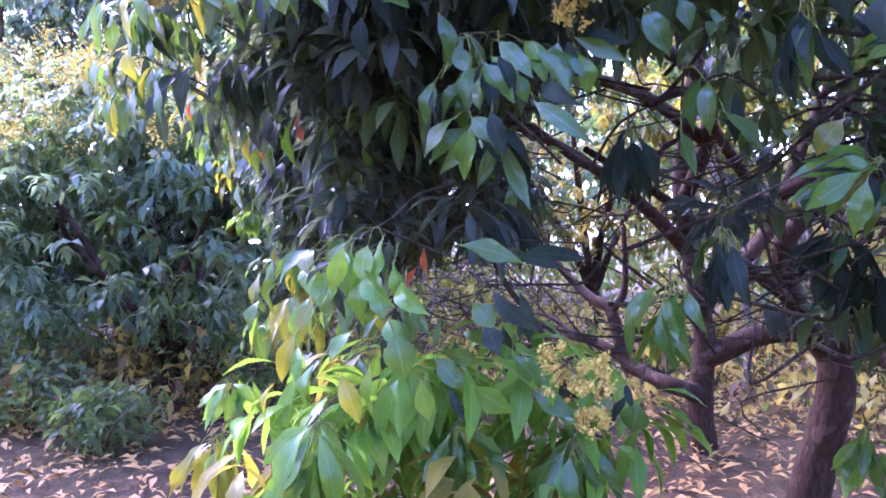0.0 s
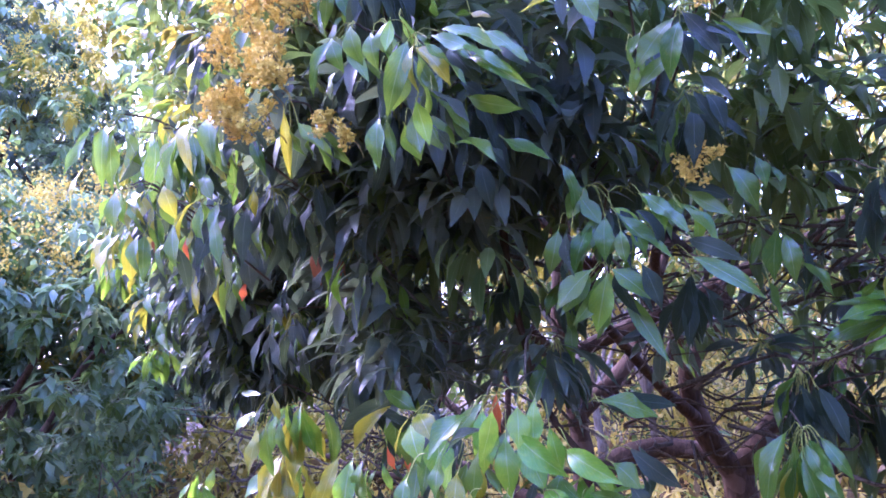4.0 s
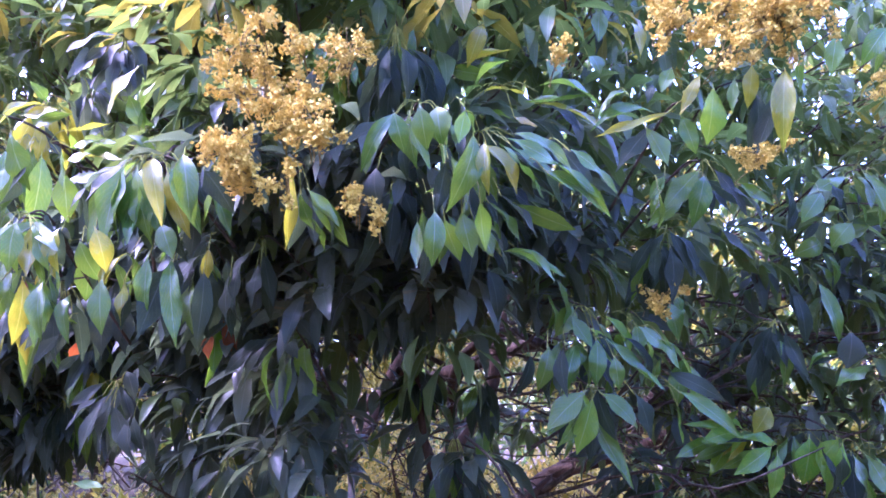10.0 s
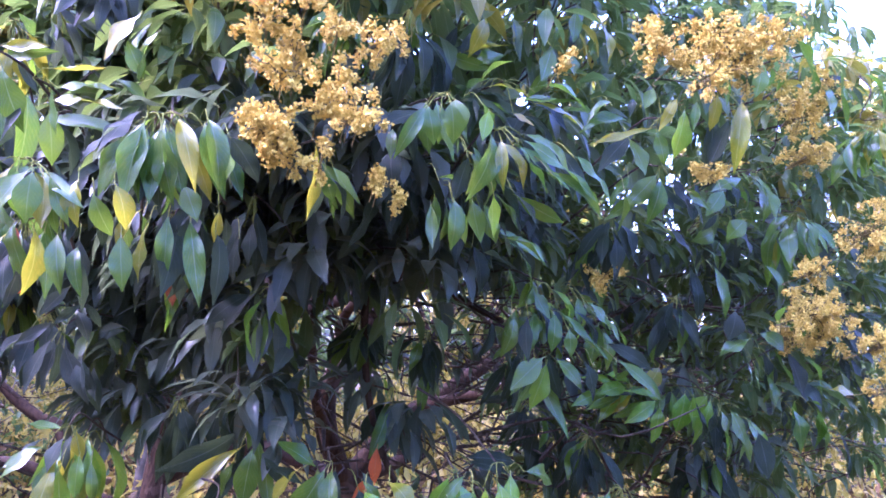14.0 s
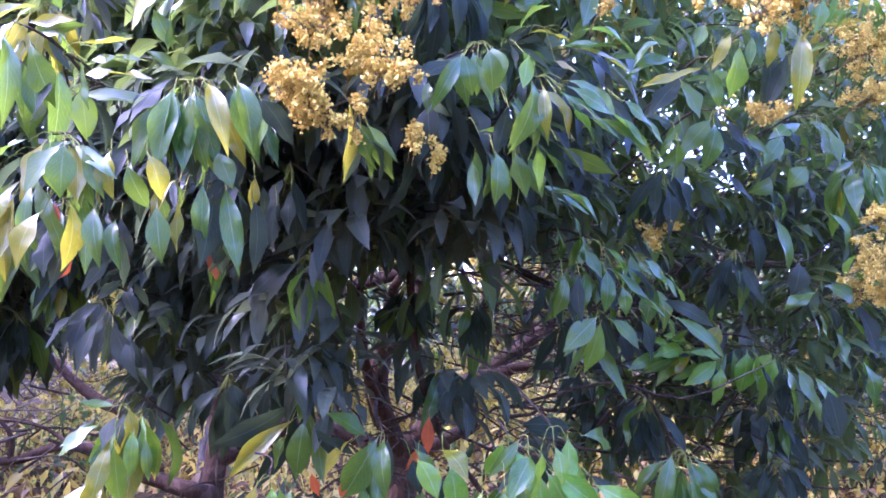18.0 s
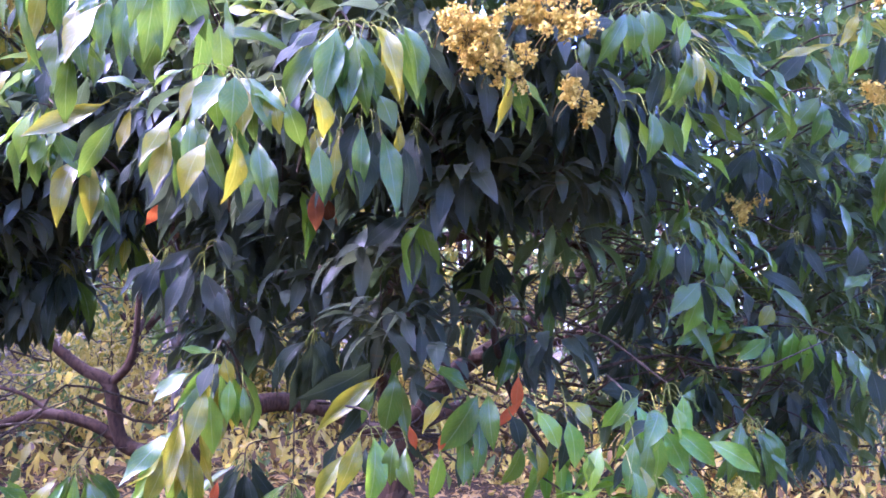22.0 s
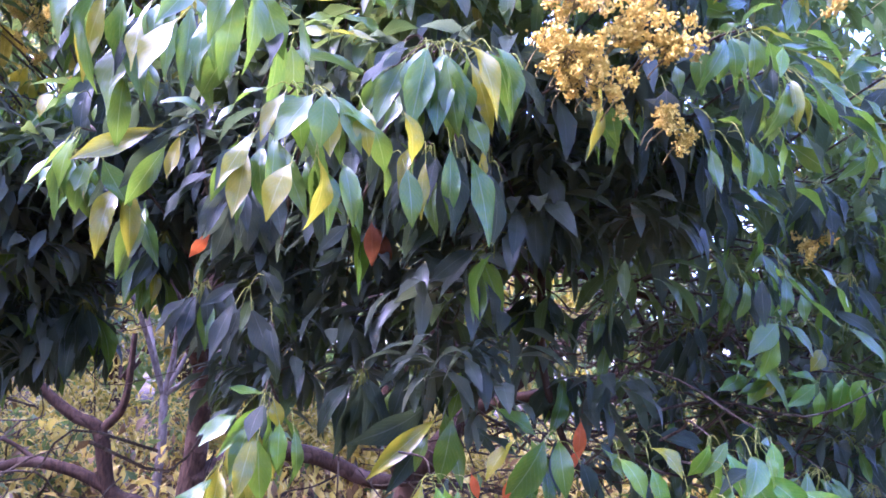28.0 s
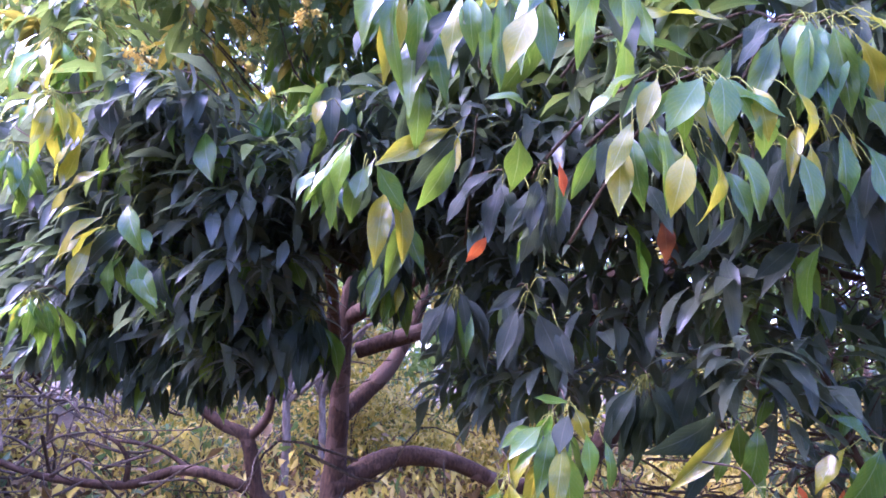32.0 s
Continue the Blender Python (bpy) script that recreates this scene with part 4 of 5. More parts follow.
hang("g", (0.871, 1.264, 2.229), (0.907, 1.194, 2.253), 0.039)

shoot(0.06, 1.38, 2.61)
hang("g", (0.060, 1.378, 2.600), (0.063, 1.385, 2.517), 0.039)
hang("y", (0.101, 1.340, 2.561), (0.116, 1.323, 2.475), 0.028)
hang("g", (0.031, 1.389, 2.476), (0.046, 1.370, 2.430), 0.040)
hang("g", (0.439, 1.061, 2.555), (0.432, 1.077, 2.461), 0.040)
hang("y", (-0.060, 1.478, 2.538), (-0.042, 1.471, 2.465), 0.036)

shoot(0.10, 1.46, 1.96)
hang("g", (0.046, 1.444, 1.967), (0.007, 1.456, 1.900), 0.043)
hang("g", (0.062, 1.446, 1.895), (-0.001, 1.426, 1.786), 0.035)
hang("b", (0.090, 1.441, 1.925), (0.140, 1.427, 1.861), 0.048)
hang("b", (0.158, 1.459, 1.961), (0.196, 1.427, 1.865), 0.047)
hang("g", (0.222, 1.420, 1.950), (0.204, 1.404, 1.881), 0.035)
hang("b", (0.257, 1.442, 1.936), (0.280, 1.453, 1.844), 0.043)
hang("g", (0.244, 1.429, 1.963), (0.359, 1.425, 1.909), 0.035)
hang("g", (0.082, 1.427, 1.878), (0.069, 1.421, 1.825), 0.027)
hang("g", (0.115, 1.465, 1.876), (0.072, 1.465, 1.817), 0.036)
hang("b", (0.146, 1.459, 1.898), (0.164, 1.445, 1.834), 0.034)

shoot(0.09, 1.46, 1.82)
hang("g", (0.082, 1.459, 1.805), (-0.008, 1.440, 1.694), 0.039)
hang("g", (0.053, 1.464, 1.794), (-0.027, 1.442, 1.714), 0.036)
hang("b", (0.091, 1.454, 1.802), (0.077, 1.453, 1.746), 0.035)
hang("g", (0.104, 1.458, 1.782), (0.167, 1.395, 1.620), 0.035)

shoot(0.49, 1.52, 1.92)
hang("g", (0.404, 1.496, 2.035), (0.449, 1.467, 1.928), 0.049)
hang("g", (0.528, 1.501, 1.909), (0.513, 1.514, 1.786), 0.051)
hang("g", (0.475, 1.489, 1.797), (0.512, 1.500, 1.697), 0.044)
hang("g", (0.560, 1.491, 1.830), (0.645, 1.494, 1.748), 0.045)
hang("g", (0.539, 1.502, 1.892), (0.534, 1.478, 1.774), 0.039)
hang("g", (0.476, 1.496, 2.062), (0.495, 1.491, 1.987), 0.039)

shoot(-0.88, 2.03, 2.26)
hang("g", (-0.947, 2.028, 2.235), (-1.011, 2.051, 2.107), 0.040)
hang("y", (-0.961, 2.070, 2.144), (-0.999, 2.089, 2.032), 0.046)
hang("g", (-0.910, 2.010, 2.225), (-0.908, 1.974, 2.053), 0.032)
hang("g", (-0.897, 2.029, 2.234), (-0.896, 2.040, 2.061), 0.044)
hang("g", (-0.868, 2.002, 2.227), (-0.823, 1.981, 2.115), 0.048)

shoot(-0.84, 1.89, 2.05)
hang("g", (-0.853, 1.866, 2.034), (-0.888, 1.904, 1.948), 0.048)
hang("y", (-0.836, 1.859, 2.031), (-0.833, 1.844, 1.937), 0.037)
hang("y", (-0.866, 1.885, 1.924), (-0.892, 1.895, 1.829), 0.039)
hang("y", (-0.834, 1.872, 1.943), (-0.830, 1.888, 1.830), 0.035)
hang("g", (-0.811, 1.853, 2.000), (-0.801, 1.852, 1.934), 0.021)
hang("g", (-0.765, 1.833, 2.014), (-0.719, 1.834, 1.945), 0.035)

shoot(-0.71, 1.79, 2.16)
hang("g", (-0.726, 1.766, 2.147), (-0.744, 1.772, 1.998), 0.047)
hang("g", (-0.697, 1.751, 2.138), (-0.703, 1.789, 2.002), 0.040)
hang("g", (-0.684, 1.764, 2.145), (-0.650, 1.755, 2.036), 0.030)
hang("p", (-0.604, 1.757, 2.076), (-0.596, 1.772, 1.999), 0.035)
hang("d", (-0.625, 1.762, 2.000), (-0.619, 1.765, 1.886), 0.040)
hang("d", (-0.586, 1.733, 1.976), (-0.597, 1.703, 1.841), 0.035)
hang("p", (-0.540, 1.724, 1.977), (-0.530, 1.740, 1.886), 0.030)
hang("y", (-0.576, 1.744, 2.019), (-0.572, 1.754, 1.956), 0.021)
hang("d", (-0.683, 1.804, 1.947), (-0.685, 1.811, 1.862), 0.026)

shoot(-0.85, 1.88, 2.04)
hang("g", (-0.858, 1.845, 2.030), (-0.859, 1.840, 1.941), 0.045)
hang("g", (-0.835, 1.841, 2.028), (-0.807, 1.806, 1.943), 0.025)
hang("y", (-0.797, 1.821, 2.026), (-0.794, 1.802, 1.944), 0.034)
hang("y", (-0.759, 1.779, 2.026), (-0.731, 1.775, 1.951), 0.037)
hang("g", (-0.735, 1.780, 1.947), (-0.728, 1.762, 1.848), 0.037)
hang("p", (-0.764, 1.853, 1.856), (-0.794, 1.888, 1.801), 0.022)

shoot(-0.70, 1.77, 2.16)
hang("g", (-0.693, 1.762, 2.152), (-0.713, 1.745, 1.997), 0.052)
hang("g", (-0.665, 1.735, 2.147), (-0.637, 1.750, 2.059), 0.031)
hang("b", (-0.612, 1.657, 2.142), (-0.611, 1.693, 2.046), 0.031)
hang("g", (-0.648, 1.699, 2.133), (-0.637, 1.723, 2.051), 0.029)

shoot(0.76, 1.16, 2.37)
hang("g", (0.747, 1.168, 2.347), (0.743, 1.134, 2.247), 0.055)
hang("g", (0.739, 1.144, 2.350), (0.729, 1.092, 2.211), 0.060)
hang("g", (0.800, 1.083, 2.347), (0.809, 1.037, 2.255), 0.046)
hang("g", (0.722, 1.230, 2.307), (0.669, 1.262, 2.223), 0.049)
hang("g", (0.732, 1.170, 2.224), (0.705, 1.213, 2.163), 0.054)
hang("p", (0.743, 1.203, 2.208), (0.745, 1.156, 2.127), 0.049)

shoot(0.79, 1.16, 1.91)
hang("g", (0.757, 1.155, 1.894), (0.676, 1.218, 1.838), 0.045)
hang("g", (0.756, 1.140, 1.910), (0.797, 1.080, 1.864), 0.053)
hang("g", (0.774, 1.151, 1.834), (0.773, 1.135, 1.753), 0.045)
hang("g", (0.834, 1.113, 1.839), (0.835, 1.141, 1.721), 0.051)
hang("g", (0.816, 1.131, 1.809), (0.815, 1.105, 1.710), 0.045)
hang("p", (0.843, 1.086, 1.875), (0.864, 1.043, 1.746), 0.051)
hang("g", (0.866, 1.062, 1.877), (0.910, 1.009, 1.765), 0.051)
hang("p", (0.723, 1.192, 1.971), (0.724, 1.209, 1.883), 0.059)
hang("g", (0.766, 1.131, 2.102), (0.790, 1.096, 2.007), 0.039)
hang("g", (0.661, 1.238, 2.087), (0.706, 1.214, 1.941), 0.053)

shoot(0.86, 1.26, 1.72)
hang("g", (0.849, 1.267, 1.702), (0.847, 1.232, 1.555), 0.062)
hang("g", (0.854, 1.244, 1.705), (0.891, 1.185, 1.549), 0.056)
hang("d", (0.816, 1.274, 1.718), (0.781, 1.292, 1.597), 0.061)
hang("g", (0.945, 1.091, 1.719), (0.959, 1.070, 1.586), 0.061)
hang("g", (1.013, 1.059, 1.706), (1.021, 1.018, 1.590), 0.068)
hang("g", (0.987, 1.039, 1.724), (1.003, 1.041, 1.603), 0.049)
hang("y", (1.044, 1.008, 1.772), (1.071, 0.945, 1.759), 0.047)
hang("d", (0.940, 1.180, 1.642), (0.924, 1.143, 1.506), 0.059)
hang("d", (1.054, 0.991, 1.661), (1.032, 0.960, 1.526), 0.059)
hang("g", (1.117, 0.942, 1.601), (1.162, 0.891, 1.494), 0.059)

shoot(0.83, 1.02, 2.72)
hang("g", (0.752, 1.059, 2.691), (0.713, 1.115, 2.594), 0.051)
hang("g", (0.828, 0.989, 2.843), (0.888, 0.937, 2.762), 0.061)
hang("g", (0.814, 1.015, 2.690), (0.826, 1.046, 2.538), 0.055)
hang("g", (0.840, 0.948, 2.671), (0.832, 0.930, 2.476), 0.054)
hang("g", (0.870, 0.921, 2.661), (0.948, 0.861, 2.551), 0.052)
hang("g", (0.746, 1.059, 2.756), (0.766, 1.004, 2.595), 0.066)
hang("y", (0.878, 0.928, 2.698), (0.940, 0.859, 2.696), 0.026)

shoot(-0.36, 1.43, 2.26)
hang("g", (-0.370, 1.453, 2.250), (-0.347, 1.453, 2.150), 0.035)
hang("g", (-0.373, 1.428, 2.240), (-0.362, 1.424, 2.162), 0.033)
hang("g", (-0.347, 1.405, 2.252), (-0.341, 1.394, 2.176), 0.046)
hang("g", (-0.344, 1.405, 2.237), (-0.336, 1.397, 2.147), 0.038)
hang("g", (-0.340, 1.349, 2.240), (-0.319, 1.342, 2.177), 0.050)
hang("g", (-0.345, 1.376, 2.158), (-0.351, 1.365, 2.066), 0.050)
hang("y", (-0.318, 1.335, 2.172), (-0.264, 1.300, 2.091), 0.039)
hang("g", (-0.267, 1.324, 2.189), (-0.191, 1.241, 2.102), 0.031)
hang("g", (-0.274, 1.361, 2.095), (-0.225, 1.325, 2.019), 0.040)
hang("b", (-0.323, 1.408, 2.064), (-0.296, 1.393, 1.990), 0.043)
hang("g", (-0.287, 1.382, 2.072), (-0.268, 1.346, 1.994), 0.044)
hang("g", (-0.343, 1.438, 2.103), (-0.323, 1.378, 2.088), 0.024)
hang("g", (-0.251, 1.356, 2.005), (-0.197, 1.278, 1.955), 0.039)
hang("p", (-0.398, 1.499, 2.155), (-0.390, 1.495, 2.077), 0.044)

shoot(-0.68, 1.74, 2.16)
hang("g", (-0.659, 1.701, 2.148), (-0.636, 1.663, 2.028), 0.042)
hang("y", (-0.673, 1.725, 2.136), (-0.627, 1.698, 2.015), 0.034)
hang("g", (-0.702, 1.745, 2.137), (-0.673, 1.712, 2.012), 0.042)
hang("d", (-0.636, 1.665, 2.131), (-0.587, 1.630, 2.054), 0.047)

shoot(-0.93, 3.29, 2.14)
hang("y", (-0.971, 3.328, 2.057), (-1.039, 3.457, 1.933), 0.053)
hang("y", (-0.956, 3.349, 1.917), (-1.042, 3.405, 1.801), 0.048)
hang("y", (-0.963, 3.356, 1.888), (-1.004, 3.380, 1.736), 0.043)
hang("y", (-1.018, 3.372, 2.138), (-1.045, 3.434, 2.002), 0.054)
hang("g", (-0.924, 3.283, 1.976), (-0.908, 3.208, 1.840), 0.053)
hang("g", (-0.927, 3.316, 1.848), (-0.919, 3.314, 1.731), 0.046)
hang("g", (-0.900, 3.268, 1.850), (-0.864, 3.254, 1.722), 0.058)
hang("g", (-0.836, 3.120, 2.168), (-0.833, 3.070, 2.025), 0.066)
hang("p", (-0.998, 3.327, 2.258), (-0.993, 3.285, 2.126), 0.066)
hang("p", (-0.911, 3.240, 2.270), (-0.900, 3.218, 2.157), 0.054)
hang("y", (-1.072, 3.409, 2.337), (-1.088, 3.423, 2.200), 0.051)

shoot(-0.79, 2.06, 2.24)
hang("y", (-0.843, 2.107, 2.293), (-0.794, 2.002, 2.291), 0.025)
hang("y", (-0.774, 2.038, 2.262), (-0.714, 1.948, 2.269), 0.027)
hang("g", (-0.764, 2.024, 2.221), (-0.700, 1.935, 2.228), 0.029)
hang("y", (-0.768, 2.048, 2.196), (-0.697, 1.896, 2.185), 0.029)
hang("g", (-0.810, 2.025, 2.302), (-0.847, 2.025, 2.337), 0.036)
hang("y", (-0.696, 1.880, 2.371), (-0.724, 1.937, 2.277), 0.048)
hang("g", (-0.660, 1.901, 2.252), (-0.696, 1.919, 2.323), 0.035)

shoot(-0.26, 1.54, 2.44)
hang("y", (-0.235, 1.507, 2.391), (-0.149, 1.419, 2.433), 0.030)
hang("g", (-0.199, 1.479, 2.372), (-0.160, 1.424, 2.407), 0.037)
hang("y", (-0.208, 1.446, 2.478), (-0.225, 1.472, 2.386), 0.034)
hang("g", (-0.093, 1.349, 2.445), (-0.118, 1.358, 2.357), 0.037)
hang("g", (-0.302, 1.540, 2.471), (-0.309, 1.575, 2.373), 0.040)

# single leaves that stand out
def lone_leaf(x, y, z, along, up, size, tone, label):
    leaf = link("leaf", LEAVES[tone][rng.integers(len(SHAPES))], tree, label)
    al = Vector(along).normalized()
    side = al.cross(Vector(up)).normalized()
    m = Matrix((side, al, side.cross(al))).transposed().to_4x4()
    m.translation = Vector((x, y, z)) - HOME
    leaf.matrix_local = m @ Matrix.Scale(size, 4)


lone_leaf(-0.04, 1.78, 1.57, (0.07, 0.05, -1.00), (-0.86, -0.50, 0.08), 0.093, r, "curled dead orange-red leaf")
lone_leaf(-0.06, 1.76, 1.51, (-0.35, 0.51, -0.79), (-0.86, -0.51, 0.11), 0.083, r, "curled dead orange-red leaf")
lone_leaf(-0.41, 2.12, 1.95, (0.14, -0.03, -0.99), (-0.68, -0.72, -0.13), 0.102, n, "dead red leaf in a darker colour that stands in for shade")
lone_leaf(-0.36, 2.15, 1.95, (0.34, -0.28, -0.90), (-0.69, -0.71, -0.13), 0.100, n, "dead red leaf in a darker colour that stands in for shade")
lone_leaf(-0.58, 2.42, 1.90, (-0.22, 0.58, -0.78), (-0.65, -0.75, -0.13), 0.077, r, "curled dead orange-red leaf")
lone_leaf(-0.80, 2.02, 1.96, (0.27, -0.07, -0.96), (-0.70, -0.67, -0.23), 0.059, n, "dead red leaf in a darker colour that stands in for shade")
lone_leaf(-0.27, 1.91, 1.45, (0.29, -0.22, -0.93), (-0.78, -0.61, 0.15), 0.058, r, "curled dead orange-red leaf")
lone_leaf(-0.23, 1.84, 1.45, (-0.05, 0.19, -0.98), (-0.80, -0.57, 0.15), 0.056, r, "curled dead orange-red leaf")
lone_leaf(-0.44, 2.31, 1.28, (-0.05, 0.19, -0.98), (-0.60, -0.77, 0.23), 0.060, r, "curled dead orange-red leaf")
lone_leaf(-0.74, 2.16, 1.98, (0.18, -0.08, -0.98), (-0.54, -0.82, -0.18), 0.061, r, "curled dead orange-red leaf")

# the edge of the canopy in plan, from its east side round the front to the back
EDGE = [Vector(q) for q in ((5.2, 3.0), (4.0, 1.3), (2.4, 0.75), (1.3, 1.0), (0.75, 1.3), (0.3, 1.38), (-0.1, 1.33), (-0.42, 1.5), (-0.68, 1.85), (-0.6, 2.35),
                            (-0.62, 2.7), (-0.98, 3.05), (-1.1, 3.6), (-1.1, 4.6), (-0.5, 6.2), (0.8, 7.6), (3.0, 7.9), (5.0, 6.0))]


def inset(q):
    """How far the point lies inside the canopy's edge; negative outside."""
    best, inside = 99.0, False
    for s, e in zip(EDGE, EDGE[1:] + EDGE[:1]):
        w = e - s
        t = max(0.0, min(1.0, (q - s).dot(w) / w.length_squared))
        best = min(best, (q - s - w * t).length)
        if (s.y > q.y) != (e.y > q.y) and q.x < (e.x - s.x) * (q.y - s.y) / (e.y - s.y) + s.x:
            inside = not inside
    return best if inside else -best


def spray_leaves(tip, out, n, size):
    """n leaves that arch off a shoot tip and hang: their bases, chords, upper sides and lengths."""
    ang = rng.uniform(0, 2 * math.pi, n)
    droop = rng.uniform(0.1, 1.45, n)
    flat = np.stack([np.cos(ang), np.sin(ang), np.zeros(n)], 1)
    along = flat * np.cos(droop)[:, None] + out * 0.15
    along[:, 2] -= np.sin(droop)
    along /= np.linalg.norm(along, axis=1)[:, None]
    up = flat + rng.normal(0, 0.35, (n, 3)) + (0, 0, 0.8)
    base = tip + flat * rng.uniform(0.005, 0.05, (n, 1)) + rng.normal(0, 0.02, (n, 3))
    return base, along, up, rng.uniform(0.65, 1.15, n) * size


def canopy(count, near):
    """Inner shoots of the crown: near, a thick curtain behind the rim; else the closed dome above and the open hollow below it."""
    spots, tries = [], 0
    while len(spots) < count and tries < 90000:
        tries += 1
        q = Vector((rng.uniform(-1.0, 3.2), rng.uniform(0.7, 5.0))) if near else Vector((rng.uniform(-1.0, 5.2), rng.uniform(0.7, 8.0)))
        k = inset(q)
        top = 2.60 + 2.1 * (1 - math.exp(-k * 1.8))
        if near:
            if not 0.06 < k < 0.95:
                continue
            if rng.random() < 0.42:
                z = rng.uniform(2.2, min(top, 3.5))
            else:
                east = q.x > 0.62 * q.y + 0.1
                z = rng.uniform((1.2 if east else CURTAIN_LOW) + 0.22 * noise.noise((q.x * 1.7, q.y * 1.7, 0)) + (0.2 if q.x > 0.3 and not east else 0.0), 2.25)
                if k < 0.12 + (0.2 if east else 0.42) * (2.25 - z):
                    continue
                if z < 1.98 and (q - HOLLOW).length < 0.5 and rng.random() < 0.6:
                    continue
                if east and rng.random() < 0.2:
                    spots.append((q.x, q.y, z, k))
                    continue
            if z < 1.95 and abs((q - GAP).dot(GAP_SIDE)) < 0.2 + 0.1 * (1.95 - z) and (q - GAP).length < 1.6:
                continue
            if q.y > 3.2 and q.x < 0.6 and z > 2.35 and rng.random() < 0.6:
                continue
            if q.x > -0.1 and z < 2.1 and rng.random() < 0.75 or q.x > 0.3 and z < 2.15 and rng.random() < (0.5 if q.x > 0.62 * q.y + 0.1 else 0.86) or q.x > 0.3 and rng.random() < 0.68:
                continue
        else:
            if k < 0.5 or q.y > 3.2 and q.x < 0.9 and rng.random() < 0.6:
                continue
            z = top - abs(rng.normal(0, 0.45))
            if z < 2.45 + 0.4 * noise.noise((q.x, q.y, 3)) or q.x > 0.8 and rng.random() < 0.6:
                continue
        if noise.noise((q.x * 2.2, q.y * 2.2, z * 2.2 + 9)) < (-0.30 if near else -0.4):
            continue
        spots.append((q.x, q.y, z, k))
    while near and len(spots) < count + 320:  # unseen foliage added over the rim to shade the leaves below
        q = Vector((rng.uniform(-1.1, 0.5), rng.uniform(1.2, 4.0)))
        if 0.02 < inset(q) < 0.9:
            spots.append((q.x, q.y, rng.uniform(2.95, 3.6), 0.5))
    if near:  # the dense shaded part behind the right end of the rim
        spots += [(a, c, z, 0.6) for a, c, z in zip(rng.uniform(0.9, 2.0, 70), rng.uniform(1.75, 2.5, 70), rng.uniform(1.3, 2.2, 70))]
    groups = {"g": [], "d": [], "y": []}
    twigs = []
    for x, yy, z, k in spots:
        tip = np.array((x, yy, z))
        out = np.array((x - 1.9, yy - 4.2, 0.0))
        out /= np.linalg.norm(out) + 1e-6
        # shade put into the colour: low shoots mostly take d, fewer at right
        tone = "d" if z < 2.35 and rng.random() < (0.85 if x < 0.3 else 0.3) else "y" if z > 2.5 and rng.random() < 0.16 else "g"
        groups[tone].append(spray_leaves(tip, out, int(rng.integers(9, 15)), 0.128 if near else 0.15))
        if rng.random() < 0.5:
            back = np.array((1.7, 4.4, 2.4)) - tip
            back /= np.linalg.norm(back)
            w = rng.normal(0, 0.07, 3)
            twigs.append(tube([tip, tip + back * 0.15 + w, tip + back * 0.33 + w * 0.5 + (0, 0, -0.05)], 0.0016, 0.004, 5, 3))
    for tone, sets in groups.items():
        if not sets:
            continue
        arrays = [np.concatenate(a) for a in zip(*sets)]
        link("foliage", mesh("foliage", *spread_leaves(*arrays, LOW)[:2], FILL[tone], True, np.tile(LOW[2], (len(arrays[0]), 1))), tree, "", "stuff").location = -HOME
    link("brushwood", mesh("brushwood", *joined(twigs)[:2], TWIG), tree, "", "stuff").location = -HOME


CURTAIN_LOW = 1.62
HOLLOW = Vector((-0.1, 2.0))
GAP, GAP_SIDE = Vector((-0.6, 2.72)), Vector((0.75, -0.66))
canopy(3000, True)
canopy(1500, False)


def low_bough():
    """The bough that hangs below the rim at the front; lighter leaf tones stand in for light on it."""
    sets = {"b": [], "y": []}
    for _ in range(75):
        e = rng.normal(0, 1, 3)
        e *= rng.random() ** 0.4 / np.linalg.norm(e)
        tip = np.array((-0.08, 1.62, 1.12)) + e * (0.55, 0.2, 0.36)
        if tip[2] > 1.38 + 0.75 * min(0, tip[0] + 0.2) or tip[2] < 0.7:
            continue
        sets["y" if rng.random() < 0.25 else "b"].append(spray_leaves(tip, np.array((-0.3, -0.9, 0)), int(rng.integers(9, 14)), 0.14))
    for tone, s in sets.items():
        arrays = [np.concatenate(a) for a in zip(*s)]
        link("foliage", mesh("foliage", *spread_leaves(*arrays, LOW)[:2], FILL[tone], True, np.tile(LOW[2], (len(arrays[0]), 1))), tree, "", "stuff").location = -HOME


low_bough()


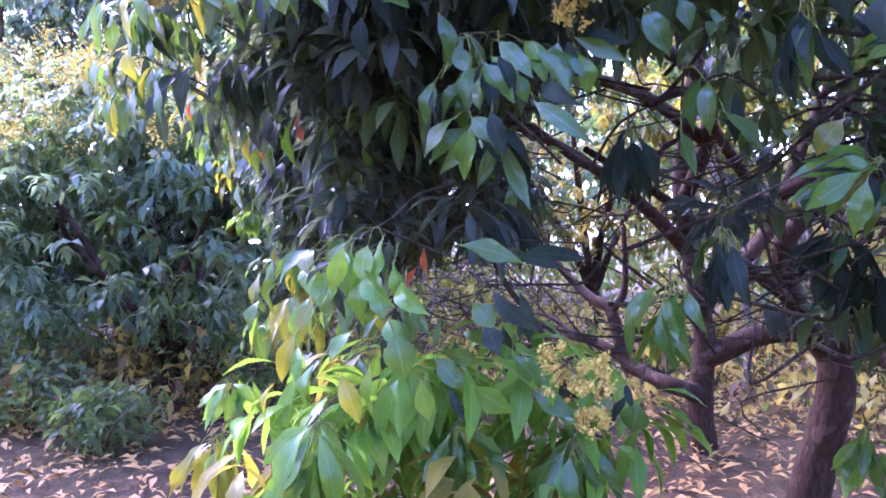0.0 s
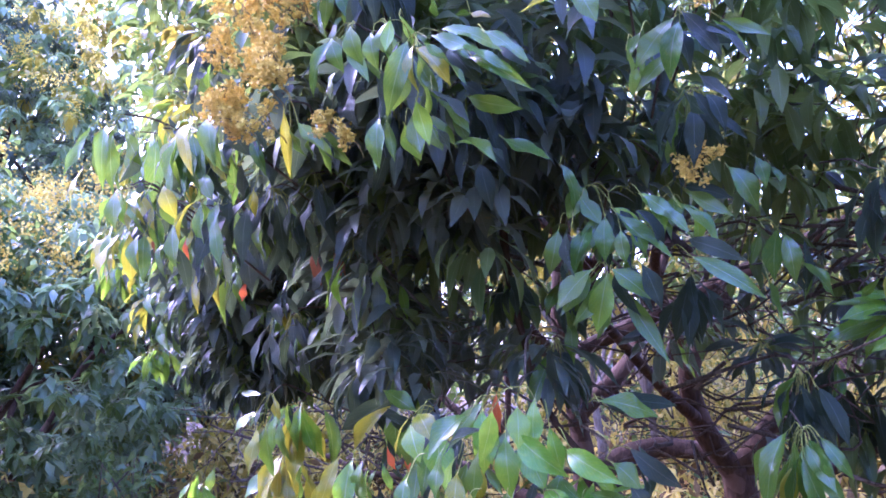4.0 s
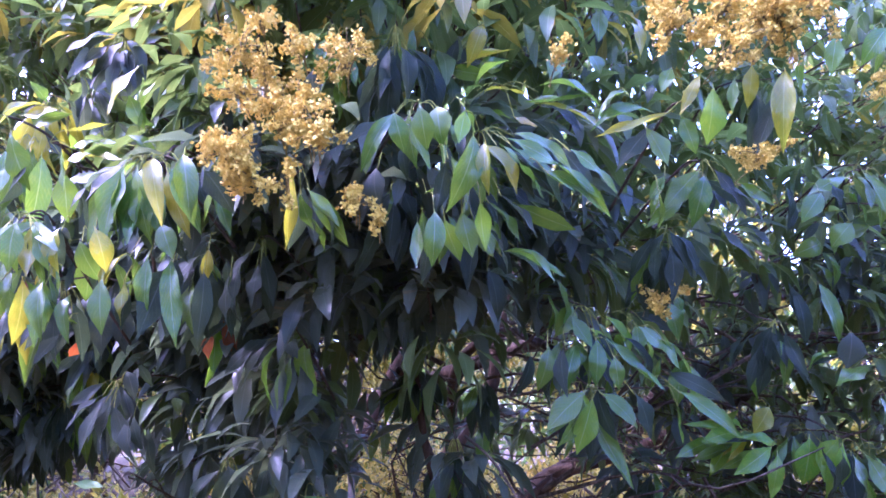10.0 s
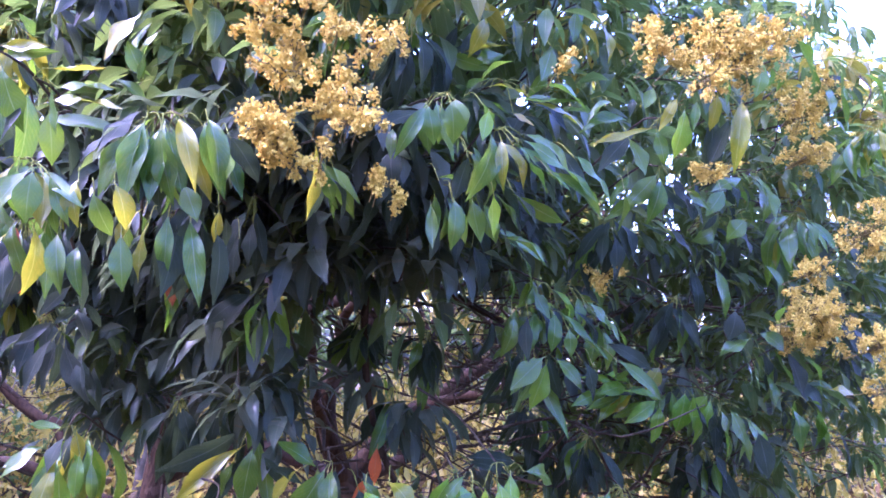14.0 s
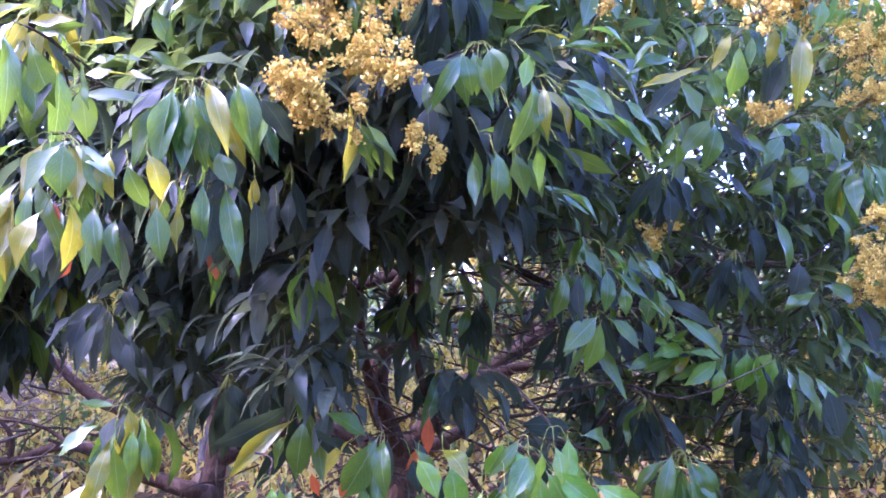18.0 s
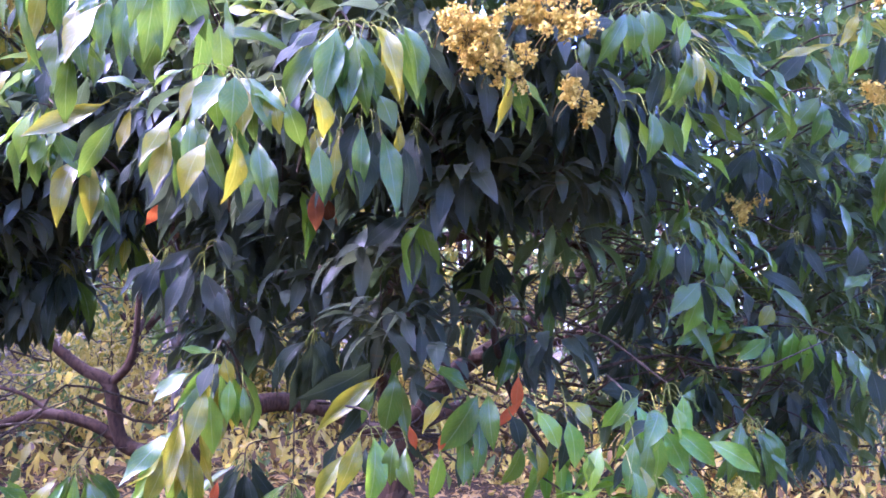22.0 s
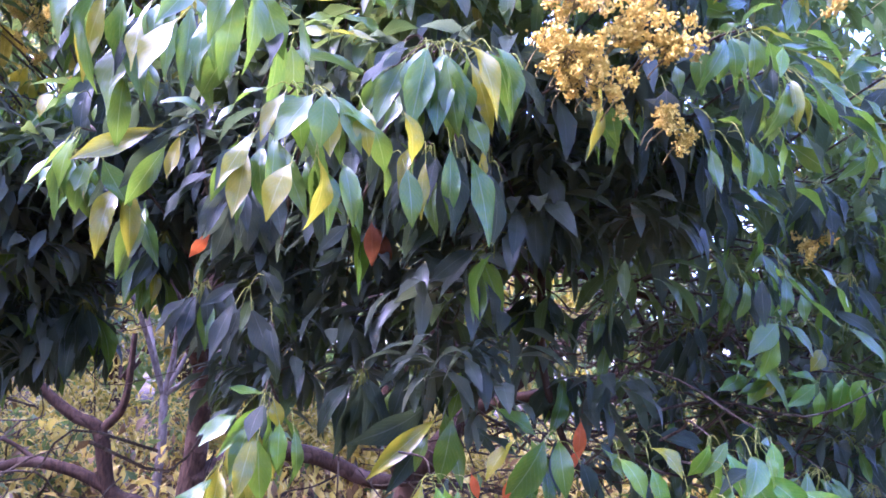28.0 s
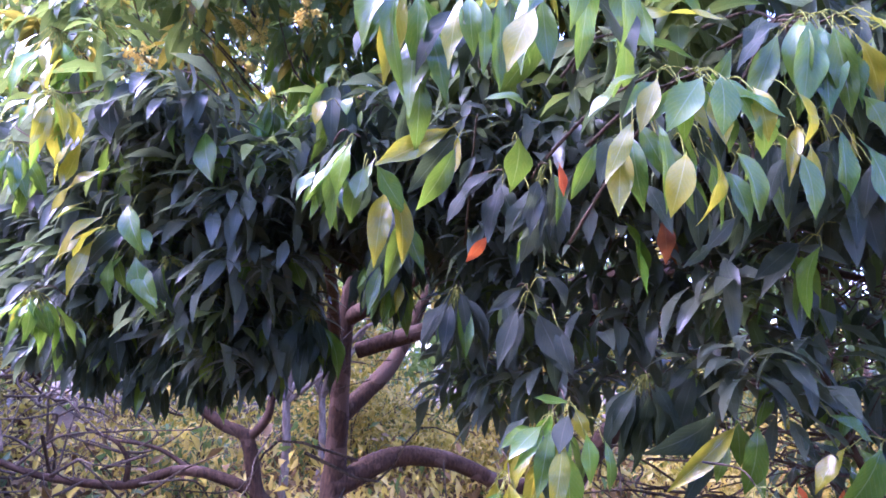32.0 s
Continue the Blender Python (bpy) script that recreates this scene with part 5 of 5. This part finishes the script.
def thicket():
    """Bare crooked twigs in the shade between the limbs."""
    made = []
    for i in range(330):
        q = Vector((rng.uniform(-0.5, 4.5), rng.uniform(1.3, 6.5))) if i % 3 == 0 else Vector((rng.uniform(0.2, 2.2), rng.uniform(1.5, 2.6)))
        if inset(q) < (0.75 if i % 3 == 0 else 0.4):
            continue
        s = np.array((q.x, q.y, rng.uniform(1.2, 2.1)))
        t = rng.uniform(0, 6.28)
        w = np.array((math.cos(t), math.sin(t), rng.uniform(-0.25, 0.5))) * rng.uniform(0.25, 0.6)
        e = rng.normal(0, 0.07, (2, 3))
        made.append(tube([s, s + w * 0.4 + e[0], s + w * 0.8 + e[1], s + w * 1.2], rng.uniform(0.003, 0.008), 0.0018, 5, 3))
    for _ in range(90):  # tangle on the low limbs at the back
        s = np.array((rng.uniform(-0.7, 0.9), rng.uniform(5.9, 7.3), rng.uniform(0.65, 1.45)))
        t = rng.uniform(0, 6.28)
        w = np.array((math.cos(t), math.sin(t), rng.uniform(-0.2, 0.6))) * rng.uniform(0.3, 0.7)
        e = rng.normal(0, 0.1, (2, 3))
        made.append(tube([s, s + w * 0.4 + e[0], s + w * 0.8 + e[1], s + w * 1.2], rng.uniform(0.006, 0.013), 0.003, 5, 3))
    link("brushwood", mesh("brushwood", *joined(made)[:2], TWIG), tree, "thin bare brown twigs", "stuff").location = -HOME


thicket()

# ---- flower panicles ----
def florets(points, size, seed):
    """Tiny open flowers: crossed pairs of petals at the points."""
    k = np.random.default_rng(seed)
    n = len(points)
    quad = np.array([(-0.5, 0, 0), (0, -0.35, 0.2), (0.5, 0, 0.1), (0, 0.35, 0.25)])
    vs = []
    for _ in range(2):
        a = k.normal(0, 1, (n, 3))
        a /= np.linalg.norm(a, axis=1)[:, None]
        c = np.cross(a, k.normal(0, 1, (n, 3)))
        c /= np.linalg.norm(c, axis=1)[:, None]
        e = np.cross(a, c)
        s = (size * k.uniform(0.6, 1.3, n))[:, None, None]
        vs.append(points[:, None] + s * (quad[None, :, 0:1] * a[:, None] + quad[None, :, 1:2] * c[:, None] + quad[None, :, 2:3] * e[:, None]))
    v = np.concatenate(vs, 1).reshape(-1, 3)
    f = np.arange(len(v)).reshape(-1, 4)
    return v, f, np.zeros((len(v), 2))


def panicle(x, y, z, wide, high):
    """A branching spray of small yellow flowers centred on (x, y, z)."""
    c = np.array((x, y, z))
    back = np.array((1.6, 4.2, 2.2)) - c
    back /= np.linalg.norm(back)
    foot = c + back * (wide + 0.03) - (0, 0, high * 0.5)
    stalk = [tube([c + back * 0.07 - (0, 0, 0.03), foot, c, c - back * wide * 0.5 + (0, 0, high * 0.5)], 0.0014, 0.001, 5, 4)]
    pts = []
    for _ in range(max(5, int(wide * high * 5800))):
        e = rng.normal(0, 1, 3)
        e *= (rng.random() ** 0.45) / np.linalg.norm(e)
        end = c + e * (wide, wide, high) * 1.12
        mid = c + e * (wide, wide, high) * 0.45 + (0, 0, high * 0.05)
        stalk.append(tube([foot + (c - foot) * rng.uniform(0.3, 1), mid, end], 0.0014, 0.0008, 4, 2))
        m = int(rng.integers(24, 40))
        pts.append(end + rng.normal(0, 0.0054, (m, 3)))
        pts.append(mid + (end - mid) * rng.random((6, 1)) + rng.normal(0, 0.004, (6, 3)))
    spray = link("flower_panicle", mesh("flower_panicle", *joined(stalk)[:2], PANICLE_STALK), tree, "ochre-yellow lychee flower panicle")
    spray.location = -HOME
    link("blossom", mesh("blossom", *florets(np.concatenate(pts), 0.0074, int(rng.integers(9999)))[:2], FLOWER, False), spray, "", "stuff")


PANICLE_STALK = bark_material("panicle_stalk", (0.16, 0.13, 0.04), (0.28, 0.22, 0.07), 80)
panicle(-0.56, 1.49, 2.22, 0.039, 0.041)
panicle(-0.58, 1.59, 2.31, 0.035, 0.039)
panicle(-0.61, 1.63, 2.35, 0.049, 0.058)
panicle(-0.55, 1.51, 2.32, 0.033, 0.038)
panicle(-0.51, 1.44, 2.30, 0.051, 0.061)
panicle(-0.57, 1.59, 2.27, 0.058, 0.053)
panicle(-0.62, 1.60, 2.16, 0.042, 0.042)
panicle(-0.63, 1.54, 2.10, 0.027, 0.031)
panicle(-0.57, 1.52, 2.17, 0.042, 0.046)
panicle(-0.56, 1.43, 2.15, 0.040, 0.044)
panicle(-0.56, 1.51, 2.09, 0.023, 0.041)
panicle(-0.45, 1.48, 2.08, 0.021, 0.024)
panicle(-0.42, 1.45, 2.05, 0.017, 0.019)
panicle(-0.07, 1.12, 2.40, 0.056, 0.051)
panicle(-0.02, 1.05, 2.43, 0.061, 0.061)
panicle(0.10, 1.01, 2.43, 0.074, 0.064)
panicle(-0.04, 1.04, 2.34, 0.055, 0.050)
panicle(0.83, 1.04, 2.55, 0.082, 0.090)
panicle(0.85, 0.98, 2.63, 0.060, 0.060)
panicle(0.09, 1.06, 2.19, 0.053, 0.042)
panicle(0.87, 1.04, 2.42, 0.075, 0.060)
panicle(0.24, 1.36, 2.00, 0.041, 0.045)
panicle(0.73, 1.00, 2.07, 0.048, 0.055)
panicle(0.77, 1.00, 1.98, 0.062, 0.069)
panicle(0.83, 1.06, 1.91, 0.072, 0.065)
panicle(0.23, 1.36, 1.33, 0.052, 0.057)
panicle(0.29, 1.36, 1.32, 0.031, 0.041)
panicle(0.26, 1.38, 1.24, 0.047, 0.037)
panicle(0.22, 1.36, 1.99, 0.026, 0.026)
panicle(-0.45, 1.47, 2.07, 0.025, 0.029)
panicle(0.68, 0.85, 2.17, 0.078, 0.085)
panicle(0.68, 0.95, 1.97, 0.072, 0.065)
panicle(0.75, 0.97, 1.91, 0.067, 0.059)
panicle(0.70, 0.83, 1.89, 0.063, 0.084)
panicle(0.72, 0.84, 1.78, 0.056, 0.056)
panicle(-0.69, 3.19, 2.53, 0.047, 0.094)
panicle(-1.05, 3.05, 2.26, 0.035, 0.031)
panicle(-0.58, 3.35, 2.47, 0.031, 0.031)
panicle(-0.81, 2.80, 2.40, 0.028, 0.028)
panicle(-0.64, 1.63, 2.31, 0.028, 0.028)
panicle(-0.20, 1.26, 2.35, 0.023, 0.028)
panicle(-0.66, 1.60, 2.15, 0.026, 0.03)
panicle(-0.62, 1.57, 2.1, 0.032, 0.036)
panicle(-0.63, 1.51, 2.34, 0.03, 0.03)
panicle(-0.58, 1.48, 2.31, 0.026, 0.024)
panicle(-0.64, 1.56, 2.13, 0.05, 0.045)
panicle(-0.61, 1.53, 2.09, 0.04, 0.036)
panicle(-0.56, 1.45, 2.16, 0.036, 0.036)
panicle(-0.62, 1.56, 2.13, 0.045, 0.04)
panicle(-0.56, 1.46, 2.16, 0.04, 0.036)
panicle(-0.63, 1.55, 2.23, 0.05, 0.04)
panicle(-0.02, 1.16, 2.46, 0.04, 0.036)
panicle(0.02, 1.12, 2.41, 0.045, 0.036)
panicle(0.08, 1.04, 2.44, 0.07, 0.06)
panicle(0.13, 0.96, 2.48, 0.06, 0.05)
panicle(0.64, 1.02, 2.51, 0.05, 0.05)
panicle(0.7, 0.98, 2.39, 0.05, 0.04)
panicle(0.68, 0.99, 1.96, 0.07, 0.075)


# ---- orchard behind ----
def orchard_tree(x, y, height, radius, low, tones, seed, flowers=0, bark=None, leaves=3600, label="lychee tree with a rounded leafy crown further back in the orchard or added out of view", thick=0.14):
    """A lychee tree further off or added out of view: short forked trunk, limbs, and a clumped crown with gaps."""
    k = np.random.default_rng(seed)
    t = thing("orchard_tree", label, "tree", (x, y, 0), "orchard trees")
    fork_z = low * 0.55
    limb(t, "trunk", [(0, 0, -0.1), (0.05, 0.03, fork_z * 0.5), (0.0, 0.05, fork_z)], thick, thick * 0.8, bark, seed=seed)
    clumps = []
    for i in range(6):
        a = i * 1.05 + k.uniform(-0.3, 0.3)
        e = Vector((math.cos(a) * radius * 0.75, math.sin(a) * radius * 0.75, height * k.uniform(0.5, 0.85)))
        limb(t, "limb", [(0, 0.05, fork_z - 0.05), (e.x * 0.3 + k.normal(0, 0.08), e.y * 0.3 + k.normal(0, 0.08), fork_z + (e.z - fork_z) * 0.35),
                         (e.x * 0.7 + k.normal(0, 0.1), e.y * 0.7, fork_z + (e.z - fork_z) * 0.8), e], thick * 0.53, 0.018, bark, 8, seed=seed + i)
    while len(clumps) < leaves // 14:
        e = k.normal(0, 1, 3)
        e /= np.linalg.norm(e)
        e *= k.uniform(0.55, 1.0) ** 0.6
        c = e * (radius, radius, (height - low) * 0.62) + (0, 0, (height + low) / 2)
        if c[2] < low * (1 + 0.25 * noise.noise((c[0], c[1], seed))) or noise.noise((c[0] * 1.3 + seed, c[1] * 1.3, c[2] * 1.3)) < -0.25:
            continue
        clumps.append(c)
    c = np.repeat(np.array(clumps), 14, 0)
    n = len(c)
    ang, droop = k.uniform(0, 6.283, n), k.uniform(0.2, 1.4, n)
    along = np.stack([np.cos(ang) * np.cos(droop), np.sin(ang) * np.cos(droop), -np.sin(droop)], 1)
    up = np.stack([np.cos(ang), np.sin(ang), np.full(n, 0.9)], 1) + k.normal(0, 0.3, (n, 3))
    which = np.repeat(k.integers(0, len(tones), len(clumps)), 14)
    for i, tone in enumerate(tones):
        s = which == i
        arr = spread_leaves(c[s] + k.normal(0, 0.03, (s.sum(), 3)), along[s], up[s], k.uniform(0.13, 0.21, s.sum()), FAR)
        link("crown", mesh("crown", *arr[:2], FILL[tone], True, arr[2]), t, "", "stuff")
    if flowers:
        top = np.array([q for q in clumps if q[2] > low + (height - low) * 0.62])
        top = top[k.integers(0, len(top), flowers)]
        out = (top - (0, 0, (height + low) / 2)) * 1.08 + (0, 0, (height + low) / 2 + 0.08)
        pts = np.repeat(out, 60, 0) + k.normal(0, 0.075, (flowers * 60, 3))
        link("blossom", mesh("blossom", *florets(pts, 0.028, seed)[:2], FLOWER, False), t, "yellow flower panicles on the crown", "stuff")
    return t


def shrub(x, y, height, radius, tones, seed):
    k = np.random.default_rng(seed)
    t = thing("shrub", "low dark green shrub over the leaf litter" if tones == "g" else "low yellow-green leafy shrub with thin brown stems", "shrub", (x, y, 0), "shrubs")
    for _ in range(5):
        stem = tube([(0, 0, -0.05), (k.normal(0, 0.15), k.normal(0, 0.15), height * 0.45), (k.normal(0, radius * 0.5), k.normal(0, radius * 0.5), height * 0.9)], 0.016, 0.005, 5, 4)
        link("stem", mesh("stem", *stem[:2], TWIG), t)
    for tone in tones:
        n = 420
        e = k.normal(0, 1, (n, 3))
        e *= (k.random(n) ** 0.4 / np.linalg.norm(e, axis=1))[:, None]
        base = e * (radius, radius, height * 0.5) + (0, 0, height * 0.55)
        al = k.normal(0, 1, (n, 3)) + (0, 0, -0.5)
        al /= np.linalg.norm(al, axis=1)[:, None]
        arr = spread_leaves(base, al, k.normal(0, 0.5, (n, 3)) + (0, 0, 1), k.uniform(0.08, 0.16, n), FAR)
        link("crown", mesh("crown", *arr[:2], FILL[tone], True, arr[2]), t, "", "stuff")


def far_wood():
    """The dense belt of trees that closes the orchard all round in the distance."""
    k = np.random.default_rng(99)
    n = 22000
    a, dist = k.uniform(-1.2, 2.6, n), k.uniform(20, 30, n)
    h = (5.5 + 6.5 / (1 + np.exp((a + 0.05) * 14)) + 1.8 * np.sin(a * 9) + 1.2 * np.sin(a * 23 + 1)) * (k.random(n) ** 0.7)
    base = np.stack([dist * np.sin(a), dist * np.cos(a), h], 1)
    al = k.normal(0, 1, (n, 3)) + (0, 0, -0.8)
    al /= np.linalg.norm(al, axis=1)[:, None]
    arr = spread_leaves(base, al, k.normal(0, 0.6, (n, 3)) + (0, 0, 1), k.uniform(0.5, 1.0, n), FAR)
    tagged(new("far_woods", mesh("far_woods", *arr[:2], FILL["g"], True, arr[2])), "dense dark green trees closing the orchard far off", "woods", "", "stuff")


far_wood()
orchard_tree(-2.95, 7.9, 3.25, 2.1, 0.7, "hg", 11, 240, leaves=12000, label="flowering lychee tree with a red-brown fork and yellow panicles", thick=0.11)
orchard_tree(-5.2, 9.6, 3.6, 2.4, 0.7, "hg", 27, 200, leaves=11000)
orchard_tree(-0.9, 12.2, 4.0, 2.5, 1.1, "hg", 12, 160, leaves=11000)
orchard_tree(-4.3, 11.6, 7.0, 2.4, 0.6, "hdd", 24, 120, leaves=22000)
orchard_tree(-1.9, 11.0, 6.6, 2.3, 0.8, "hgy", 25, 160, leaves=16000)
orchard_tree(-7.0, 11.5, 6.2, 3.0, 0.5, "hg", 13, 160, leaves=12000)
orchard_tree(2.6, 12.8, 6.6, 2.7, 1.5, "ygw", 14, 40, leaves=21000)
orchard_tree(6.5, 11.8, 6.6, 2.7, 1.5, "ygw", 15, 40, leaves=21000)
orchard_tree(9.8, 8.5, 6.2, 2.7, 1.4, "ygw", 16, 40, leaves=21000)
orchard_tree(9.0, 3.6, 6.2, 2.7, 1.1, "gy", 17, 90, leaves=13000)
orchard_tree(7.0, -0.4, 5.6, 2.4, 0.9, "gy", 18, 90, leaves=12000)
orchard_tree(-5.8, 14.0, 8.8, 3.4, 0.8, "hd", 26, 200, leaves=20000)
orchard_tree(0.5, 17.0, 6.0, 3.4, 1.0, "gd", 19, 30, leaves=7000)
orchard_tree(8.5, 17.0, 5.8, 3.2, 1.2, "gy", 20, 30, leaves=6000)
orchard_tree(15.0, 12.0, 5.8, 3.2, 1.2, "gy", 21, 30, leaves=6000)
orchard_tree(15.5, 4.0, 5.8, 3.2, 1.0, "gd", 22, 30, leaves=6000)
orchard_tree(-9.5, 17.0, 8.0, 3.6, 0.8, "gd", 23, 30, leaves=7000)


def undergrowth():
    """Dry yellowing weeds and stems between the rows."""
    k = np.random.default_rng(31)
    n = 17000
    a, dist = k.uniform(-0.75, 1.5, n), k.uniform(6.4, 13.0, n)
    h = k.random(n) ** 1.6 * (0.55 + 0.4 * np.sin(a * 17 + dist * 2))
    base = np.stack([dist * np.sin(a), 0.6 + dist * np.cos(a), np.abs(h) + 0.02], 1)
    al = k.normal(0, 0.7, (n, 3)) + (0, 0, 0.5)
    al /= np.linalg.norm(al, axis=1)[:, None]
    size = k.uniform(0.08, 0.22, n)
    up = k.normal(0, 0.6, (n, 3)) + (0, 0, 1)
    for tone, s in (("w", slice(0, 9500)), ("g", slice(9500, 11500)), ("dry", slice(11500, n))):
        arr = spread_leaves(base[s], al[s], up[s], size[s], FAR)
        tagged(new("weeds", mesh("weeds", *arr[:2], LITTER if tone == "dry" else FILL[tone], True, arr[2])),
               "dry brown weed stems on the orchard floor" if tone == "dry" else "low yellowing weeds on the orchard floor", "weeds", "", "stuff")


undergrowth()
UNDER = np.random.default_rng(5)
for i in range(40):
    a, dist = radians(UNDER.uniform(-2, 86)), UNDER.uniform(7.0, 11.0)
    shrub(dist * math.sin(a) * 1.05, 1.0 + dist * math.cos(a), UNDER.uniform(0.9, 1.9), UNDER.uniform(0.6, 1.1), "wy" if i % 3 else "wg", 40 + i)
for i in range(6):
    a, dist = radians(UNDER.uniform(-40, -2)), UNDER.uniform(7.6, 11.5)
    shrub(dist * math.sin(a), dist * math.cos(a), UNDER.uniform(0.8, 1.3), UNDER.uniform(0.7, 1.1), "hg", 80 + i)
for i, (x, yy, h, rr) in enumerate(((-4.3, 6.9, 1.0, 0.8), (-3.4, 6.3, 0.6, 0.5), (-2.6, 5.7, 0.5, 0.45), (-1.6, 6.6, 1.1, 0.4))):
    shrub(x, yy, h, rr, "g", 120 + i)
# unseen trees added behind and beside the camera to block low sky light
for i, (x, yy, h) in enumerate(((-2.8, -4.0, 7.2), (2.0, -4.4, 6.8), (6.4, -4.8, 6.8), (-6.2, -0.6, 7.0), (-7.8, -5.2, 7.0), (-5.6, 2.7, 5.5), (-0.5, -8.6, 6.0))):
    orchard_tree(x, yy, h, 3.0, 0.6, "gd", 60 + i, 30, leaves=12000)
for i, (x, yy) in enumerate(((3.1, 7.6), (4.1, 8.2))):
    orchard_tree(x, yy, 4.2, 1.5, 2.2, "gy", 90 + i, 0, PALE_BARK, 2400, "slender pale-barked young tree behind the lychee", 0.05)
